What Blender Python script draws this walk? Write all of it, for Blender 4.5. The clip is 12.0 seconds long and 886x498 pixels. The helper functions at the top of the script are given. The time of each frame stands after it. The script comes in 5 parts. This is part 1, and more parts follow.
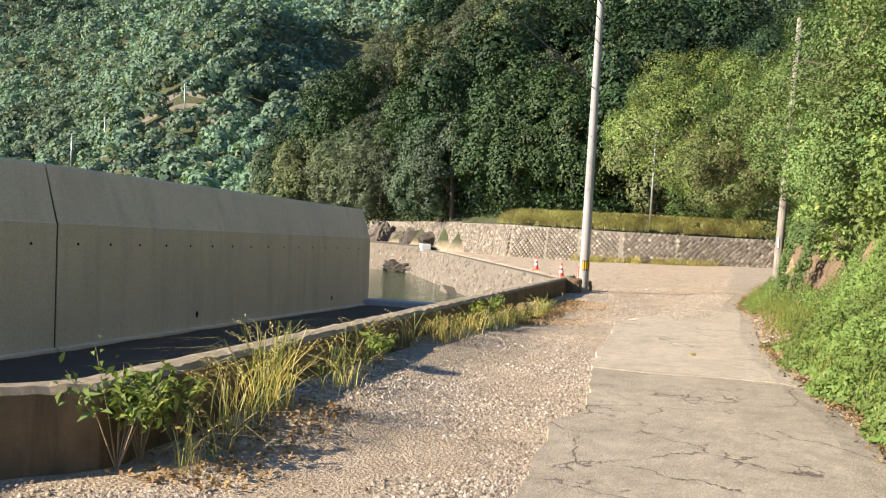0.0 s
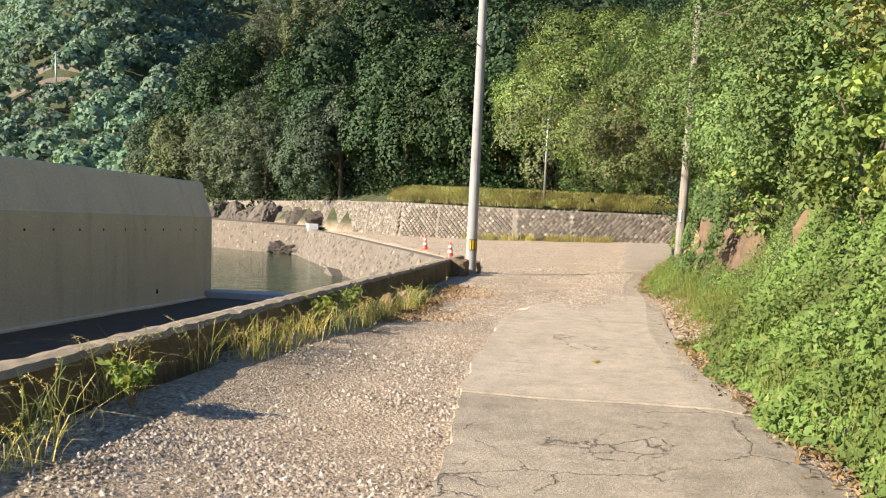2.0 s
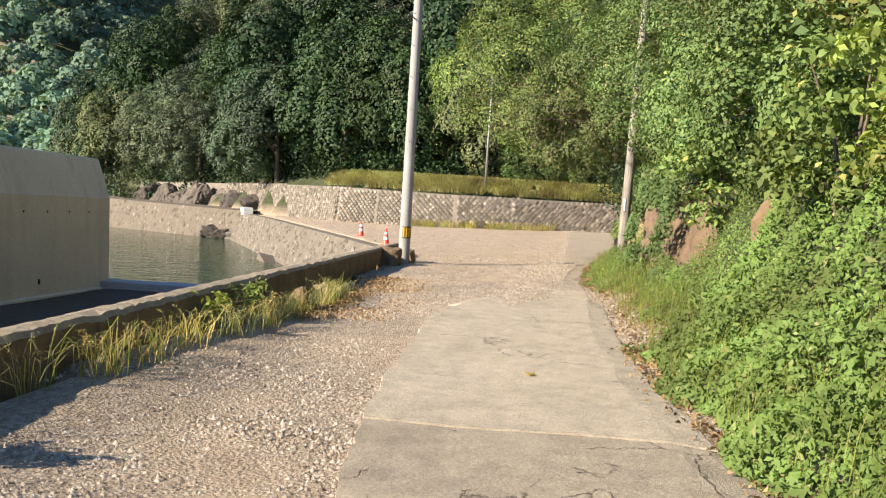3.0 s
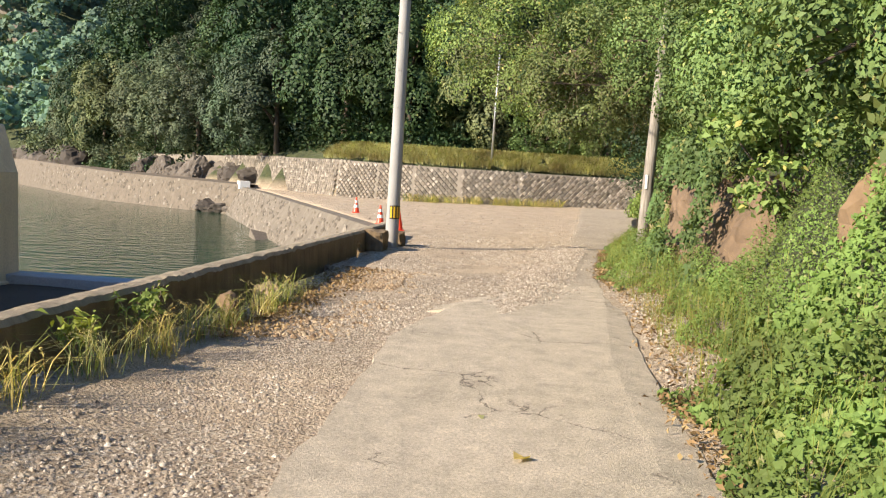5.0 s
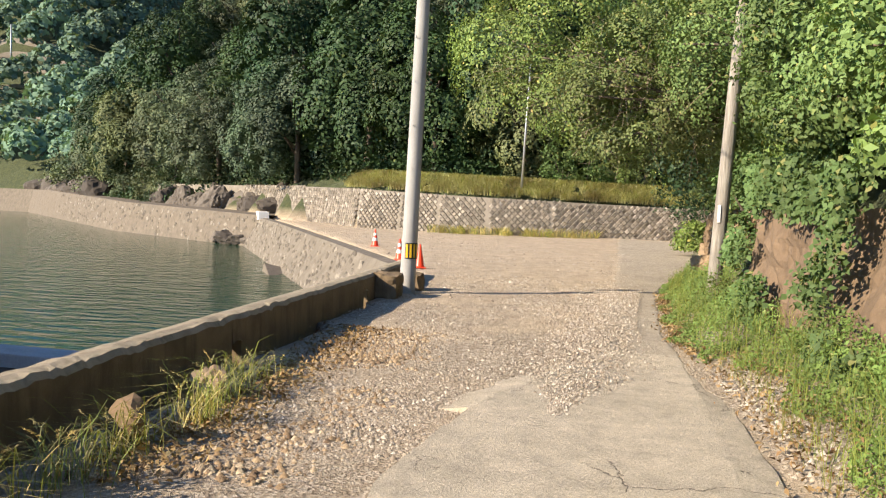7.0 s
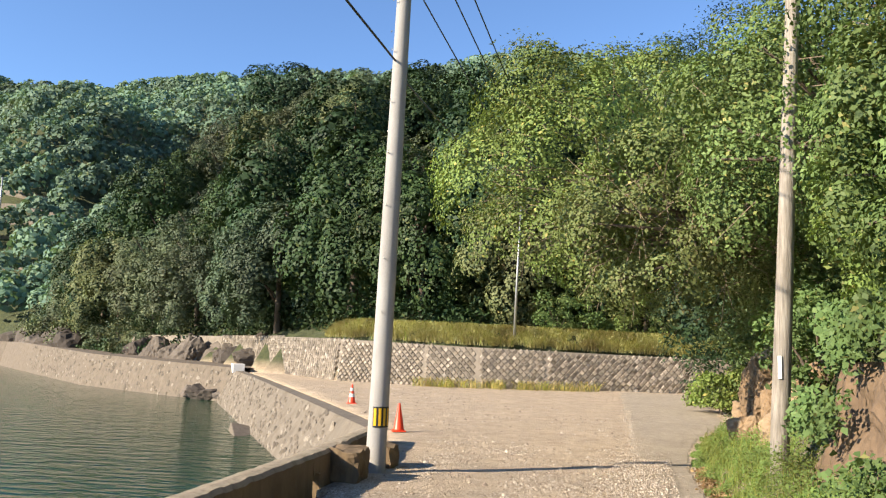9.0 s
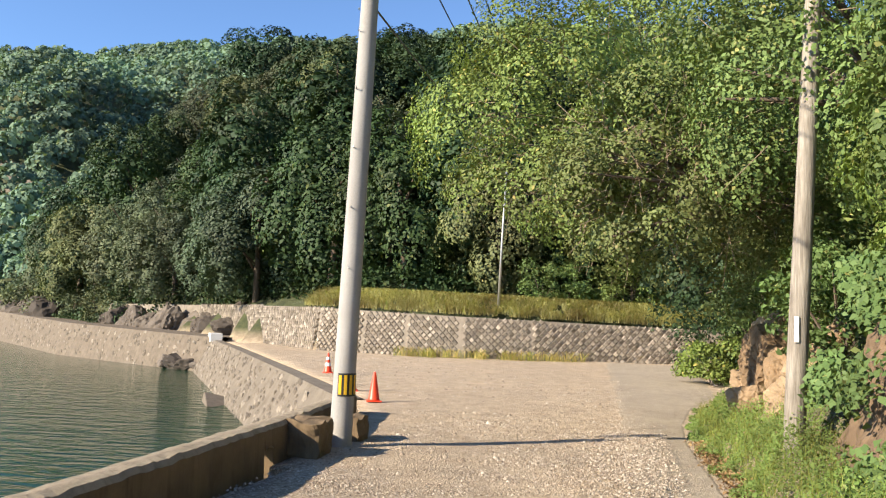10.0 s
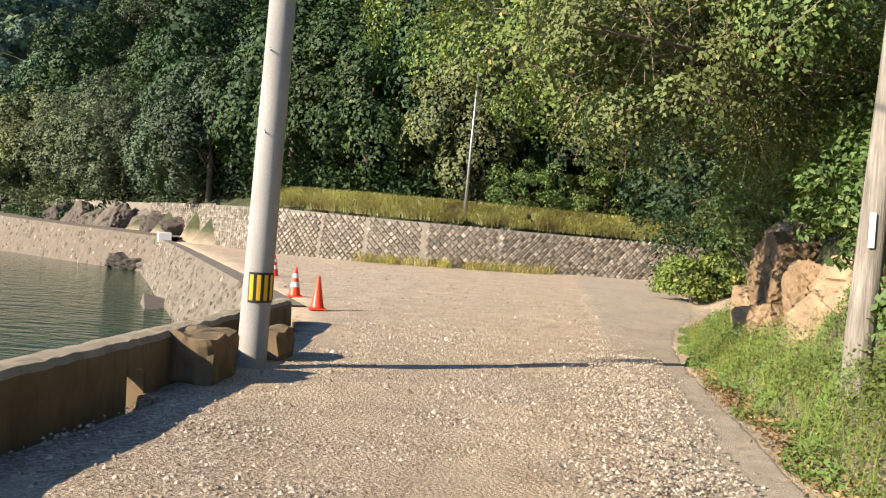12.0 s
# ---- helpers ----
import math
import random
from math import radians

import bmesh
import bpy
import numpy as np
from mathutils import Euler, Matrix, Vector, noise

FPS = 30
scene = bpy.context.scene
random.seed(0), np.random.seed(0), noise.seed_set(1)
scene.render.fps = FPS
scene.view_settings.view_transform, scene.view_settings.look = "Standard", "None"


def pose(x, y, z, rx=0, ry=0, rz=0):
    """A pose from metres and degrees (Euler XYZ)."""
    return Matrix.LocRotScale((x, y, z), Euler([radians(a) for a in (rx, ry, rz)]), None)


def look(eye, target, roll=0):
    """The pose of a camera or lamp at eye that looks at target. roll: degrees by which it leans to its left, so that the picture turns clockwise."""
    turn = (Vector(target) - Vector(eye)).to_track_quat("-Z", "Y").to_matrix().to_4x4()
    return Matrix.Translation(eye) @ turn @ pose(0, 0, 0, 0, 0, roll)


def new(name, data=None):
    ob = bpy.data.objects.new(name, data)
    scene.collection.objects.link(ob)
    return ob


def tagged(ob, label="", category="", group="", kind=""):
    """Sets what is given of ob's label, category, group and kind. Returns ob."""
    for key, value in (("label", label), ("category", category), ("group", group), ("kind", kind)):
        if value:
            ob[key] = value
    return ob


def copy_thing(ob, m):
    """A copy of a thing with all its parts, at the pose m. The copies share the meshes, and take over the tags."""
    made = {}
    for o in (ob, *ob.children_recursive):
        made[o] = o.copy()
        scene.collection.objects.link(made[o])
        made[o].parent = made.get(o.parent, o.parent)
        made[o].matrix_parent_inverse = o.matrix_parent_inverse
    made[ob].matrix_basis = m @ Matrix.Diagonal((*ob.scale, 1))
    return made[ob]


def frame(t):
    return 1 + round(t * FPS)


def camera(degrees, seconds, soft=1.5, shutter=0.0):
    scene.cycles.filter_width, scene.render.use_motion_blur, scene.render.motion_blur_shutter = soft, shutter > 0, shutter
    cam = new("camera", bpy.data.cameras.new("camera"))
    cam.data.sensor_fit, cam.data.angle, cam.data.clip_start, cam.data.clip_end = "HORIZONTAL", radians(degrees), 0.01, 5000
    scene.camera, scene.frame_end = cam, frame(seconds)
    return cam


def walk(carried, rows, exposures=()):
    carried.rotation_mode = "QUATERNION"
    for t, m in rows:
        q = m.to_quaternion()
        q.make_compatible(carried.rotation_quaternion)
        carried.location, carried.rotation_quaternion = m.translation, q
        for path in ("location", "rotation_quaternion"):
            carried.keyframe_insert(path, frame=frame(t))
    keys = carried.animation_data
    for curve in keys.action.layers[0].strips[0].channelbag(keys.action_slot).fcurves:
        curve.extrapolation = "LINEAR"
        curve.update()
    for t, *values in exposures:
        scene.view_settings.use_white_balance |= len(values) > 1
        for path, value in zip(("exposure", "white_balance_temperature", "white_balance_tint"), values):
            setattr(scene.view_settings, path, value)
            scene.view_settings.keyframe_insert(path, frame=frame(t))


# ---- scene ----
cam = camera(56.3, 12.0, 1.2)
PATH = [
    (0, (0.917, -0.152, 1.663), (0.181, 1.707, 1.62), 2.0),
    (0.5, (0.815, 0.642, 1.625), (0.029, 2.48, 1.553), 3.1),
    (1, (0.74, 1.34, 1.647), (-0.03, 3.184, 1.571), 2.3),
    (1.5, (0.595, 2.126, 1.581), (-0.108, 3.995, 1.473), 2.6),
    (2, (0.559, 2.965, 1.61), (0.057, 4.899, 1.524), 1.3),
    (2.5, (0.489, 3.736, 1.57), (0.063, 5.687, 1.47), 2.1),
    (2.7, (0.504, 4.017, 1.599), (0.136, 5.98, 1.496), 2.0),
    (4.5, (0.426, 6.412, 1.608), (0.026, 8.362, 1.415), 3.3),
    (5, (0.358, 7.26, 1.664), (-0.029, 9.214, 1.484), 2.4),
    (5.5, (0.224, 8.148, 1.64), (-0.211, 10.093, 1.478), 2.8),
    (6, (0.151, 8.931, 1.682), (-0.274, 10.88, 1.546), 2.2),
    (6.5, (-0.051, 9.717, 1.695), (-0.53, 11.655, 1.562), 2.3),
    (7, (-0.239, 10.391, 1.713), (-0.695, 12.335, 1.599), 2.1),
    (7.5, (-0.418, 11.052, 1.7), (-0.817, 13.01, 1.64), 1.1),
    (9.3, (-0.842, 14.101, 1.746), (-1.291, 16.032, 2.011), 1.7),
    (9.5, (-0.853, 14.387, 1.716), (-1.302, 16.32, 1.96), 1.5),
    (10, (-0.974, 15.041, 1.591), (-1.381, 16.991, 1.773), 2.0),
    (10.5, (-1.066, 15.782, 1.511), (-1.364, 17.754, 1.663), 1.2),
    (11, (-1.192, 16.399, 1.41), (-1.507, 18.373, 1.465), 2.1),
    (11.5, (-1.243, 17.115, 1.403), (-1.493, 19.1, 1.406), 2.6),
    (12, (-1.34, 17.823, 1.375), (-1.659, 19.798, 1.347), 3.9),
]
walk(cam, [(t, look(eye, target, roll)) for t, eye, target, roll in PATH], [(0, 1.27), (2.0, 1.22), (4.5, 1.13), (12.0, 1.13)])

# ---- light ----
SUN_EL, SHADOW_X, SHADOW_Y = 27.0, 0.77, 0.64
world = bpy.data.worlds.new("sky")
scene.world = world
world.use_nodes = True
sky = world.node_tree.nodes.new("ShaderNodeTexSky")
sky.sky_type = "NISHITA"
sky.sun_disc = False
sky.sun_elevation = radians(SUN_EL)
sky.sun_rotation = math.atan2(-SHADOW_X, -SHADOW_Y)
sky.air_density, sky.dust_density, sky.ozone_density = 0.85, 0.0, 4.5
sky.altitude = 900
world.node_tree.nodes["Background"].inputs[1].default_value = 0.122
world.node_tree.links.new(sky.outputs[0], world.node_tree.nodes["Background"].inputs[0])
sun = new("sun", bpy.data.lights.new("sun", "SUN"))
sun.data.energy, sun.data.angle, sun.data.color = 5.0, radians(0.5), (1.0, 0.86, 0.67)
_c = math.cos(radians(SUN_EL))
sun.matrix_world = look((-SHADOW_X * _c * 60, -SHADOW_Y * _c * 60, math.sin(radians(SUN_EL)) * 60), (0, 0, 0))

# ---- materials ----
def material(name, base, rough=0.8, metal=0.0):
    m = bpy.data.materials.new(name)
    m.use_nodes = True
    b = m.node_tree.nodes["Principled BSDF"]
    b.inputs["Base Color"].default_value = (*base, 1)
    b.inputs["Roughness"].default_value = rough
    b.inputs["Metallic"].default_value = metal
    return m


class Nodes:
    """Short names for a material's node tree."""
    def __init__(self, m):
        self.t = m.node_tree
        self.bsdf = self.t.nodes["Principled BSDF"]
        self.out = self.t.nodes["Material Output"]

    def add(self, kind, **values):
        n = self.t.nodes.new(kind)
        for k, v in values.items():
            n.inputs[k].default_value = v
        return n

    def link(self, a, b):
        self.t.links.new(a, b)

    def place(self):
        return self.add("ShaderNodeNewGeometry").outputs["Position"]

    def noise(self, scale, detail=4.0, rough=0.55, vec=None):
        n = self.add("ShaderNodeTexNoise", Scale=scale, Detail=detail, Roughness=rough)
        self.link(vec if vec is not None else self.place(), n.inputs["Vector"])
        return n.outputs["Fac"]

    def ramp(self, fac, stops):
        r = self.t.nodes.new("ShaderNodeValToRGB")
        e = r.color_ramp.elements
        while len(e) < len(stops):
            e.new(0.5)
        for i, (p, c) in enumerate(stops):
            e[i].position = p
            e[i].color = (*c, 1) if len(c) == 3 else c
        self.link(fac, r.inputs[0])
        return r.outputs[0]

    def mix(self, fac, a, b, how="MIX"):
        n = self.t.nodes.new("ShaderNodeMixRGB")
        n.blend_type = how
        for sock, v in ((n.inputs[0], fac), (n.inputs[1], a), (n.inputs[2], b)):
            if isinstance(v, (int, float)):
                sock.default_value = v
            elif isinstance(v, tuple):
                sock.default_value = (*v, 1)
            else:
                self.link(v, sock)
        return n.outputs[0]

    def bump(self, fac, strength, distance):
        n = self.add("ShaderNodeBump", Strength=strength, Distance=distance)
        self.link(fac, n.inputs["Height"])
        self.link(n.outputs[0], self.bsdf.inputs["Normal"])
        return n

    def colour(self, socket):
        self.link(socket, self.bsdf.inputs["Base Color"])


def G(v):
    return (v, v, v)


def leaf_material(name, dark, light, odd, through_part=0.35, rough=0.5, patch=0.5):
    """Leaves: each leaf a little different, in patches, with light shining through."""
    m = material(name, light, max(rough, 0.6))
    n = Nodes(m)
    n.bsdf.inputs["Specular IOR Level"].default_value = 0.22
    geo = n.add("ShaderNodeNewGeometry")
    each = n.ramp(geo.outputs["Random Per Island"], [(0.0, tuple(0.7 * a + 0.3 * b for a, b in zip(dark, light))), (0.6, light), (0.95, light), (1.0, odd)])
    spot = n.ramp(n.noise(patch, 3.0), [(0.35, (0.62, 0.56, 0.55)), (0.65, (1.2, 1.25, 1.2))])
    obj = n.add("ShaderNodeObjectInfo")
    tone = n.ramp(obj.outputs["Random"], [(0.0, (0.66, 0.78, 0.82)), (0.5, (1, 1, 1)), (1.0, (1.32, 1.22, 0.92))])
    col = n.mix(1.0, n.mix(1.0, each, spot, "MULTIPLY"), tone, "MULTIPLY")
    n.colour(col)
    tr = n.add("ShaderNodeBsdfTranslucent")
    n.link(n.mix(1.0, col, (1.15, 1.15, 0.6), "MULTIPLY"), tr.inputs["Color"])
    mx = n.add("ShaderNodeMixShader", Fac=through_part)
    n.link(n.bsdf.outputs[0], mx.inputs[1])
    n.link(tr.outputs[0], mx.inputs[2])
    n.link(mx.outputs[0], n.out.inputs[0])
    return m


def concrete_material(name, light, dark, stain, scale=1.0, bump=0.4):
    m = material(name, light, 0.88)
    n = Nodes(m)
    fine = n.noise(38 * scale, 6.0, 0.7)
    wide = n.noise(0.9 * scale, 5.0, 0.6)
    streak = n.add("ShaderNodeMapping", Scale=(2.2, 2.2, 0.28))
    n.link(n.place(), streak.inputs[0])
    run = n.noise(1.4 * scale, 4.0, 0.6, streak.outputs[0])
    col = n.mix(n.ramp(wide, [(0.35, G(0)), (0.7, G(1))]), light, dark)
    col = n.mix(n.ramp(run, [(0.5, G(0)), (0.75, G(0.7))]), col, stain)
    col = n.mix(0.5, col, n.ramp(fine, [(0.3, G(0.6)), (0.7, G(1.25))]), "MULTIPLY")
    n.colour(col)
    n.bump(fine, bump, 0.012)
    return m


def crack_mask(n, scale, width, seed, gate_scale, gate_from):
    """Thin wandering cracks that come and go in clusters: 1 in a crack."""
    off = n.add("ShaderNodeMapping", Location=(seed, seed * 1.7, 0.0))
    n.link(n.place(), off.inputs[0])
    warp = n.add("ShaderNodeTexNoise", Scale=4.0, Detail=6.0, Roughness=0.65)
    n.link(off.outputs[0], warp.inputs["Vector"])
    vec = n.mix(0.22, off.outputs[0], warp.outputs["Color"])
    v = n.t.nodes.new("ShaderNodeTexVoronoi")
    v.feature = "DISTANCE_TO_EDGE"
    v.inputs["Scale"].default_value = scale
    n.link(vec, v.inputs["Vector"])
    line = n.ramp(v.outputs["Distance"], [(0.0, G(1)), (width, G(0))])
    gate = n.ramp(n.noise(gate_scale, 4.0, 0.6), [(gate_from, G(0)), (gate_from + 0.04, G(1))])
    return n.mix(1.0, line, gate, "MULTIPLY")


def slab_material(name, light, dark, cracks, seed):
    m = material(name, light, 0.9)
    n = Nodes(m)
    fine, wide, mid, grit = n.noise(55, 6.0, 0.8), n.noise(0.7, 5.0, 0.6), n.noise(5.0, 6.0, 0.7), n.noise(190, 3.0, 0.7)
    col = n.mix(n.ramp(wide, [(0.35, G(0)), (0.68, G(1))]), light, dark)
    col = n.mix(0.65, col, n.ramp(mid, [(0.32, G(0.66)), (0.68, G(1.22))]), "MULTIPLY")
    col = n.mix(0.8, col, n.ramp(fine, [(0.36, G(0.55)), (0.64, G(1.35))]), "MULTIPLY")
    col = n.mix(0.7, col, n.ramp(grit, [(0.36, G(0.6)), (0.64, G(1.3))]), "MULTIPLY")
    mask = None
    for scale, width, gate_scale, gate_from in cracks:
        one = crack_mask(n, scale, width, seed + scale, gate_scale, gate_from)
        mask = one if mask is None else n.mix(1.0, mask, one, "LIGHTEN")
    n.colour(n.mix(mask, col, (0.07, 0.052, 0.038)))
    n.bump(n.mix(mask, n.mix(0.5, fine, grit), (0.0, 0.0, 0.0)), 0.7, 0.02)
    return m


CONCRETE = concrete_material("weathered_concrete", (0.66, 0.58, 0.415), (0.58, 0.51, 0.365), (0.47, 0.41, 0.295))
# colours: sides darkened for their shade, top paler from wear and painted sunlight
WALL_OLD_SHADED = concrete_material("shaded_old_wall_concrete", (0.23, 0.160, 0.088), (0.14, 0.096, 0.053), (0.07, 0.05, 0.028), 2.4, 1.0)
WALL_CAP_LIT = concrete_material("worn_lit_wall_cap", (0.42, 0.345, 0.245), (0.29, 0.235, 0.16), (0.16, 0.125, 0.08), 3.4, 1.0)
POLE_GREY = concrete_material("pole_concrete", (0.37, 0.355, 0.335), (0.32, 0.306, 0.288), (0.25, 0.238, 0.222), 2.0, 0.15)
KERB = concrete_material("kerb_concrete", (0.40, 0.40, 0.40), (0.34, 0.34, 0.34), (0.28, 0.28, 0.27))
QUAY = concrete_material("quay_masonry", (0.185, 0.150, 0.112), (0.13, 0.104, 0.076), (0.09, 0.068, 0.046), 2.2, 1.0)
QUAY_PALE = concrete_material("limewashed_quay", (0.20, 0.168, 0.128), (0.135, 0.112, 0.084), (0.11, 0.085, 0.058), 1.5, 0.8)
SLAB_OLD = slab_material("old_slab", (0.46, 0.385, 0.285), (0.37, 0.31, 0.225), [(4.5, 0.05, 0.9, 0.57), (1.1, 0.010, 0.6, 0.47)], 3.1)
SLAB_NEW = slab_material("pale_slab", (0.56, 0.47, 0.355), (0.48, 0.405, 0.30), [(0.9, 0.006, 0.5, 0.53), (5.0, 0.03, 0.8, 0.63)], 8.3)
SLAB_STRIP = slab_material("grey_strip", (0.45, 0.375, 0.28), (0.38, 0.315, 0.235), [(0.9, 0.006, 0.5, 0.55)], 5.7)
# floor colour darkened to stand in for the breakwater's shade
CHANNEL_SHADED = concrete_material("shaded_channel_floor", (0.075, 0.052, 0.032), (0.055, 0.038, 0.024), (0.038, 0.027, 0.017), 1.4, 0.5)


def ground_material():
    m = material("gravelly_earth", (0.38, 0.32, 0.25), 0.95)
    n = Nodes(m)
    wide, mid, fine = n.noise(0.35, 5.0, 0.6), n.noise(2.4, 5.0, 0.6), n.noise(70, 5.0, 0.75)
    v = n.add("ShaderNodeTexVoronoi", Scale=34.0)
    n.link(n.place(), v.inputs["Vector"])
    stone = n.ramp(v.outputs["Color"], [(0.0, (0.12, 0.085, 0.058)), (0.45, (0.37, 0.29, 0.205)), (1.0, (0.68, 0.58, 0.46))])
    earth = n.mix(n.ramp(mid, [(0.35, G(0)), (0.65, G(1))]), (0.43, 0.325, 0.22), (0.60, 0.475, 0.335))
    cover = n.ramp(wide, [(0.40, G(0.1)), (0.56, G(0.9))])
    apart = n.add("ShaderNodeSeparateXYZ")
    n.link(n.place(), apart.inputs[0])
    span = n.add("ShaderNodeMapRange")
    for key, value in (("From Min", 23.0), ("From Max", 31.0), ("To Min", 1.0), ("To Max", 0.25)):
        span.inputs[key].default_value = value
    n.link(apart.outputs["Y"], span.inputs["Value"])
    cover = n.mix(1.0, cover, span.outputs[0], "MULTIPLY")
    col = n.mix(cover, earth, stone)
    col = n.mix(0.6, col, n.ramp(fine, [(0.34, G(0.5)), (0.66, G(1.4))]), "MULTIPLY")
    # woodland soil away from the lot
    sep = n.add("ShaderNodeSeparateXYZ")
    n.link(n.place(), sep.inputs[0])
    high = n.ramp(sep.outputs["Z"], [(0.0, G(0)), (0.9, G(1))])
    col = n.mix(high, col, n.mix(n.ramp(mid, [(0.4, G(0)), (0.6, G(1))]), (0.045, 0.055, 0.022), (0.075, 0.085, 0.032)))
    n.colour(col)
    both = n.mix(0.5, v.outputs["Distance"], fine)
    n.bump(both, 1.0, 0.05)
    return m


GROUND = ground_material()


def stone_material(name, stops, rough=0.9, scale=14.0):
    m = material(name, stops[1][1], rough)
    n = Nodes(m)
    obj, geo = n.add("ShaderNodeObjectInfo"), n.add("ShaderNodeNewGeometry")
    pick = n.add("ShaderNodeMath")
    pick.operation = "ADD"
    n.link(obj.outputs["Random"], pick.inputs[0])
    n.link(geo.outputs["Random Per Island"], pick.inputs[1])
    wrap = n.add("ShaderNodeMath")
    wrap.operation = "FRACT"
    n.link(pick.outputs[0], wrap.inputs[0])
    col = n.ramp(wrap.outputs[0], stops)
    f = n.noise(scale, 5.0, 0.7)
    n.colour(n.mix(0.7, col, n.ramp(f, [(0.3, G(0.6)), (0.7, G(1.3))]), "MULTIPLY"))
    n.bump(f, 0.6, 0.02)
    return m


GRAVEL = stone_material("gravel", [(0.0, (0.17, 0.125, 0.088)), (0.4, (0.37, 0.295, 0.215)), (0.8, (0.53, 0.445, 0.345)), (1.0, (0.74, 0.65, 0.53))], 0.9, 60)
MASONRY = stone_material("masonry_stone", [(0.0, (0.15, 0.128, 0.10)), (0.4, (0.23, 0.196, 0.155)), (0.85, (0.31, 0.265, 0.21)), (1.0, (0.43, 0.375, 0.31))], 0.9, 9)
RUBBLE = stone_material("rubble_stone", [(0.0, (0.095, 0.077, 0.058)), (0.5, (0.165, 0.136, 0.102)), (1.0, (0.28, 0.24, 0.19))], 0.9, 9)
MORTAR = concrete_material("mortar", (0.26, 0.222, 0.178), (0.19, 0.163, 0.127), (0.13, 0.112, 0.088), 2.0)
# shore rock colour lowered to carry the shade of the trees above
ROCK_SHADED = stone_material("shaded_shore_rock", [(0.0, (0.06, 0.048, 0.038)), (0.5, (0.095, 0.077, 0.061)), (1.0, (0.165, 0.137, 0.11))], 0.9, 2.5)
TAN_ROCK = stone_material("tan_rock", [(0.0, (0.17, 0.11, 0.06)), (0.5, (0.25, 0.168, 0.095)), (1.0, (0.33, 0.24, 0.15))], 0.9, 3.0)


EARTH_FACE = concrete_material("tan_earth_face", (0.215, 0.145, 0.088), (0.14, 0.094, 0.057), (0.09, 0.06, 0.036), 2.8, 1.0)
TAN_GRAVEL = stone_material("tan_rubble", [(0.0, (0.16, 0.10, 0.055)), (0.5, (0.36, 0.245, 0.135)), (1.0, (0.58, 0.45, 0.29))], 0.9, 30)


def bark_material(name, light, dark, z_stretch=0.12):
    m = material(name, light, 0.9)
    n = Nodes(m)
    mp = n.add("ShaderNodeMapping", Scale=(1.0, 1.0, z_stretch))
    n.link(n.place(), mp.inputs[0])
    f, w = n.noise(26, 5.0, 0.7, mp.outputs[0]), n.noise(2.2, 4.0)
    n.colour(n.mix(0.5, n.mix(n.ramp(f, [(0.35, G(0)), (0.65, G(1))]), dark, light), n.ramp(w, [(0.3, G(0.6)), (0.7, G(1.2))]), "MULTIPLY"))
    n.bump(f, 0.7, 0.02)
    return m


BARK = bark_material("bark", (0.16, 0.12, 0.085), (0.07, 0.055, 0.04))
TWIG = bark_material("dry_twig", (0.33, 0.26, 0.18), (0.20, 0.15, 0.10))
POLE_WOOD = bark_material("weathered_pole_wood", (0.40, 0.36, 0.305), (0.17, 0.145, 0.115), 0.06)
STEEL = material("galvanised_steel", (0.42, 0.42, 0.41), 0.45, 0.7)
BLACK = material("black_cable", (0.015, 0.015, 0.017), 0.5)
DARK_GAP = material("dark_joint_and_hole", (0.02, 0.019, 0.017), 0.95)
YELLOW = material("reflective_yellow", (0.72, 0.42, 0.02), 0.4)
BAND_BLACK = material("band_black", (0.02, 0.02, 0.018), 0.5)
ORANGE = material("cone_orange", (0.80, 0.07, 0.025), 0.4)
WHITE = material("white_paint", (0.78, 0.76, 0.72), 0.6)

WATER = material("harbour_water", (0.010, 0.042, 0.018), 0.05)
_n = Nodes(WATER)
_m = _n.add("ShaderNodeMapping", Scale=(0.55, 1.5, 1.0), Rotation=(0, 0, radians(18)))
_n.link(_n.place(), _m.inputs[0])
_w1 = _n.noise(1.5, 3.0, 0.5, _m.outputs[0])
_w2 = _n.noise(0.3, 2.0, 0.5, _m.outputs[0])
_w3 = _n.noise(5.0, 3.0, 0.5, _m.outputs[0])
_n.bump(_n.mix(0.12, _n.mix(0.3, _w1, _w2), _w3), 1.0, 0.17)
_n.bsdf.inputs["IOR"].default_value = 1.33

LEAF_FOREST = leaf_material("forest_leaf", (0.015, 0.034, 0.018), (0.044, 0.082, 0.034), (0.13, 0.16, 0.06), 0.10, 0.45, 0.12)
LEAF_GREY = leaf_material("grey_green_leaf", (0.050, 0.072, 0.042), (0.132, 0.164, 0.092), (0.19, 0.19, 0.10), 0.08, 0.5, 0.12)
# paler, bluer leaves: the haze over the far woods is in this colour
LEAF_FAR_HAZE = leaf_material("hazy_far_leaf", (0.080, 0.140, 0.125), (0.175, 0.265, 0.180), (0.28, 0.33, 0.15), 0.2, 0.7, 0.03)
LEAF_BRIGHT = leaf_material("bright_leaf", (0.075, 0.125, 0.038), (0.172, 0.240, 0.080), (0.40, 0.36, 0.13), 0.22, 0.5, 0.5)
LEAF_OLIVE = leaf_material("olive_leaf", (0.14, 0.152, 0.050), (0.285, 0.295, 0.105), (0.42, 0.33, 0.14), 0.22, 0.5, 0.6)
LEAF_VERGE = leaf_material("verge_leaf", (0.135, 0.185, 0.045), (0.265, 0.330, 0.085), (0.50, 0.42, 0.18), 0.30, 0.65, 1.2)
GRASS_GREEN = leaf_material("green_grass", (0.12, 0.155, 0.042), (0.25, 0.29, 0.082), (0.40, 0.34, 0.15), 0.35, 0.5, 1.2)
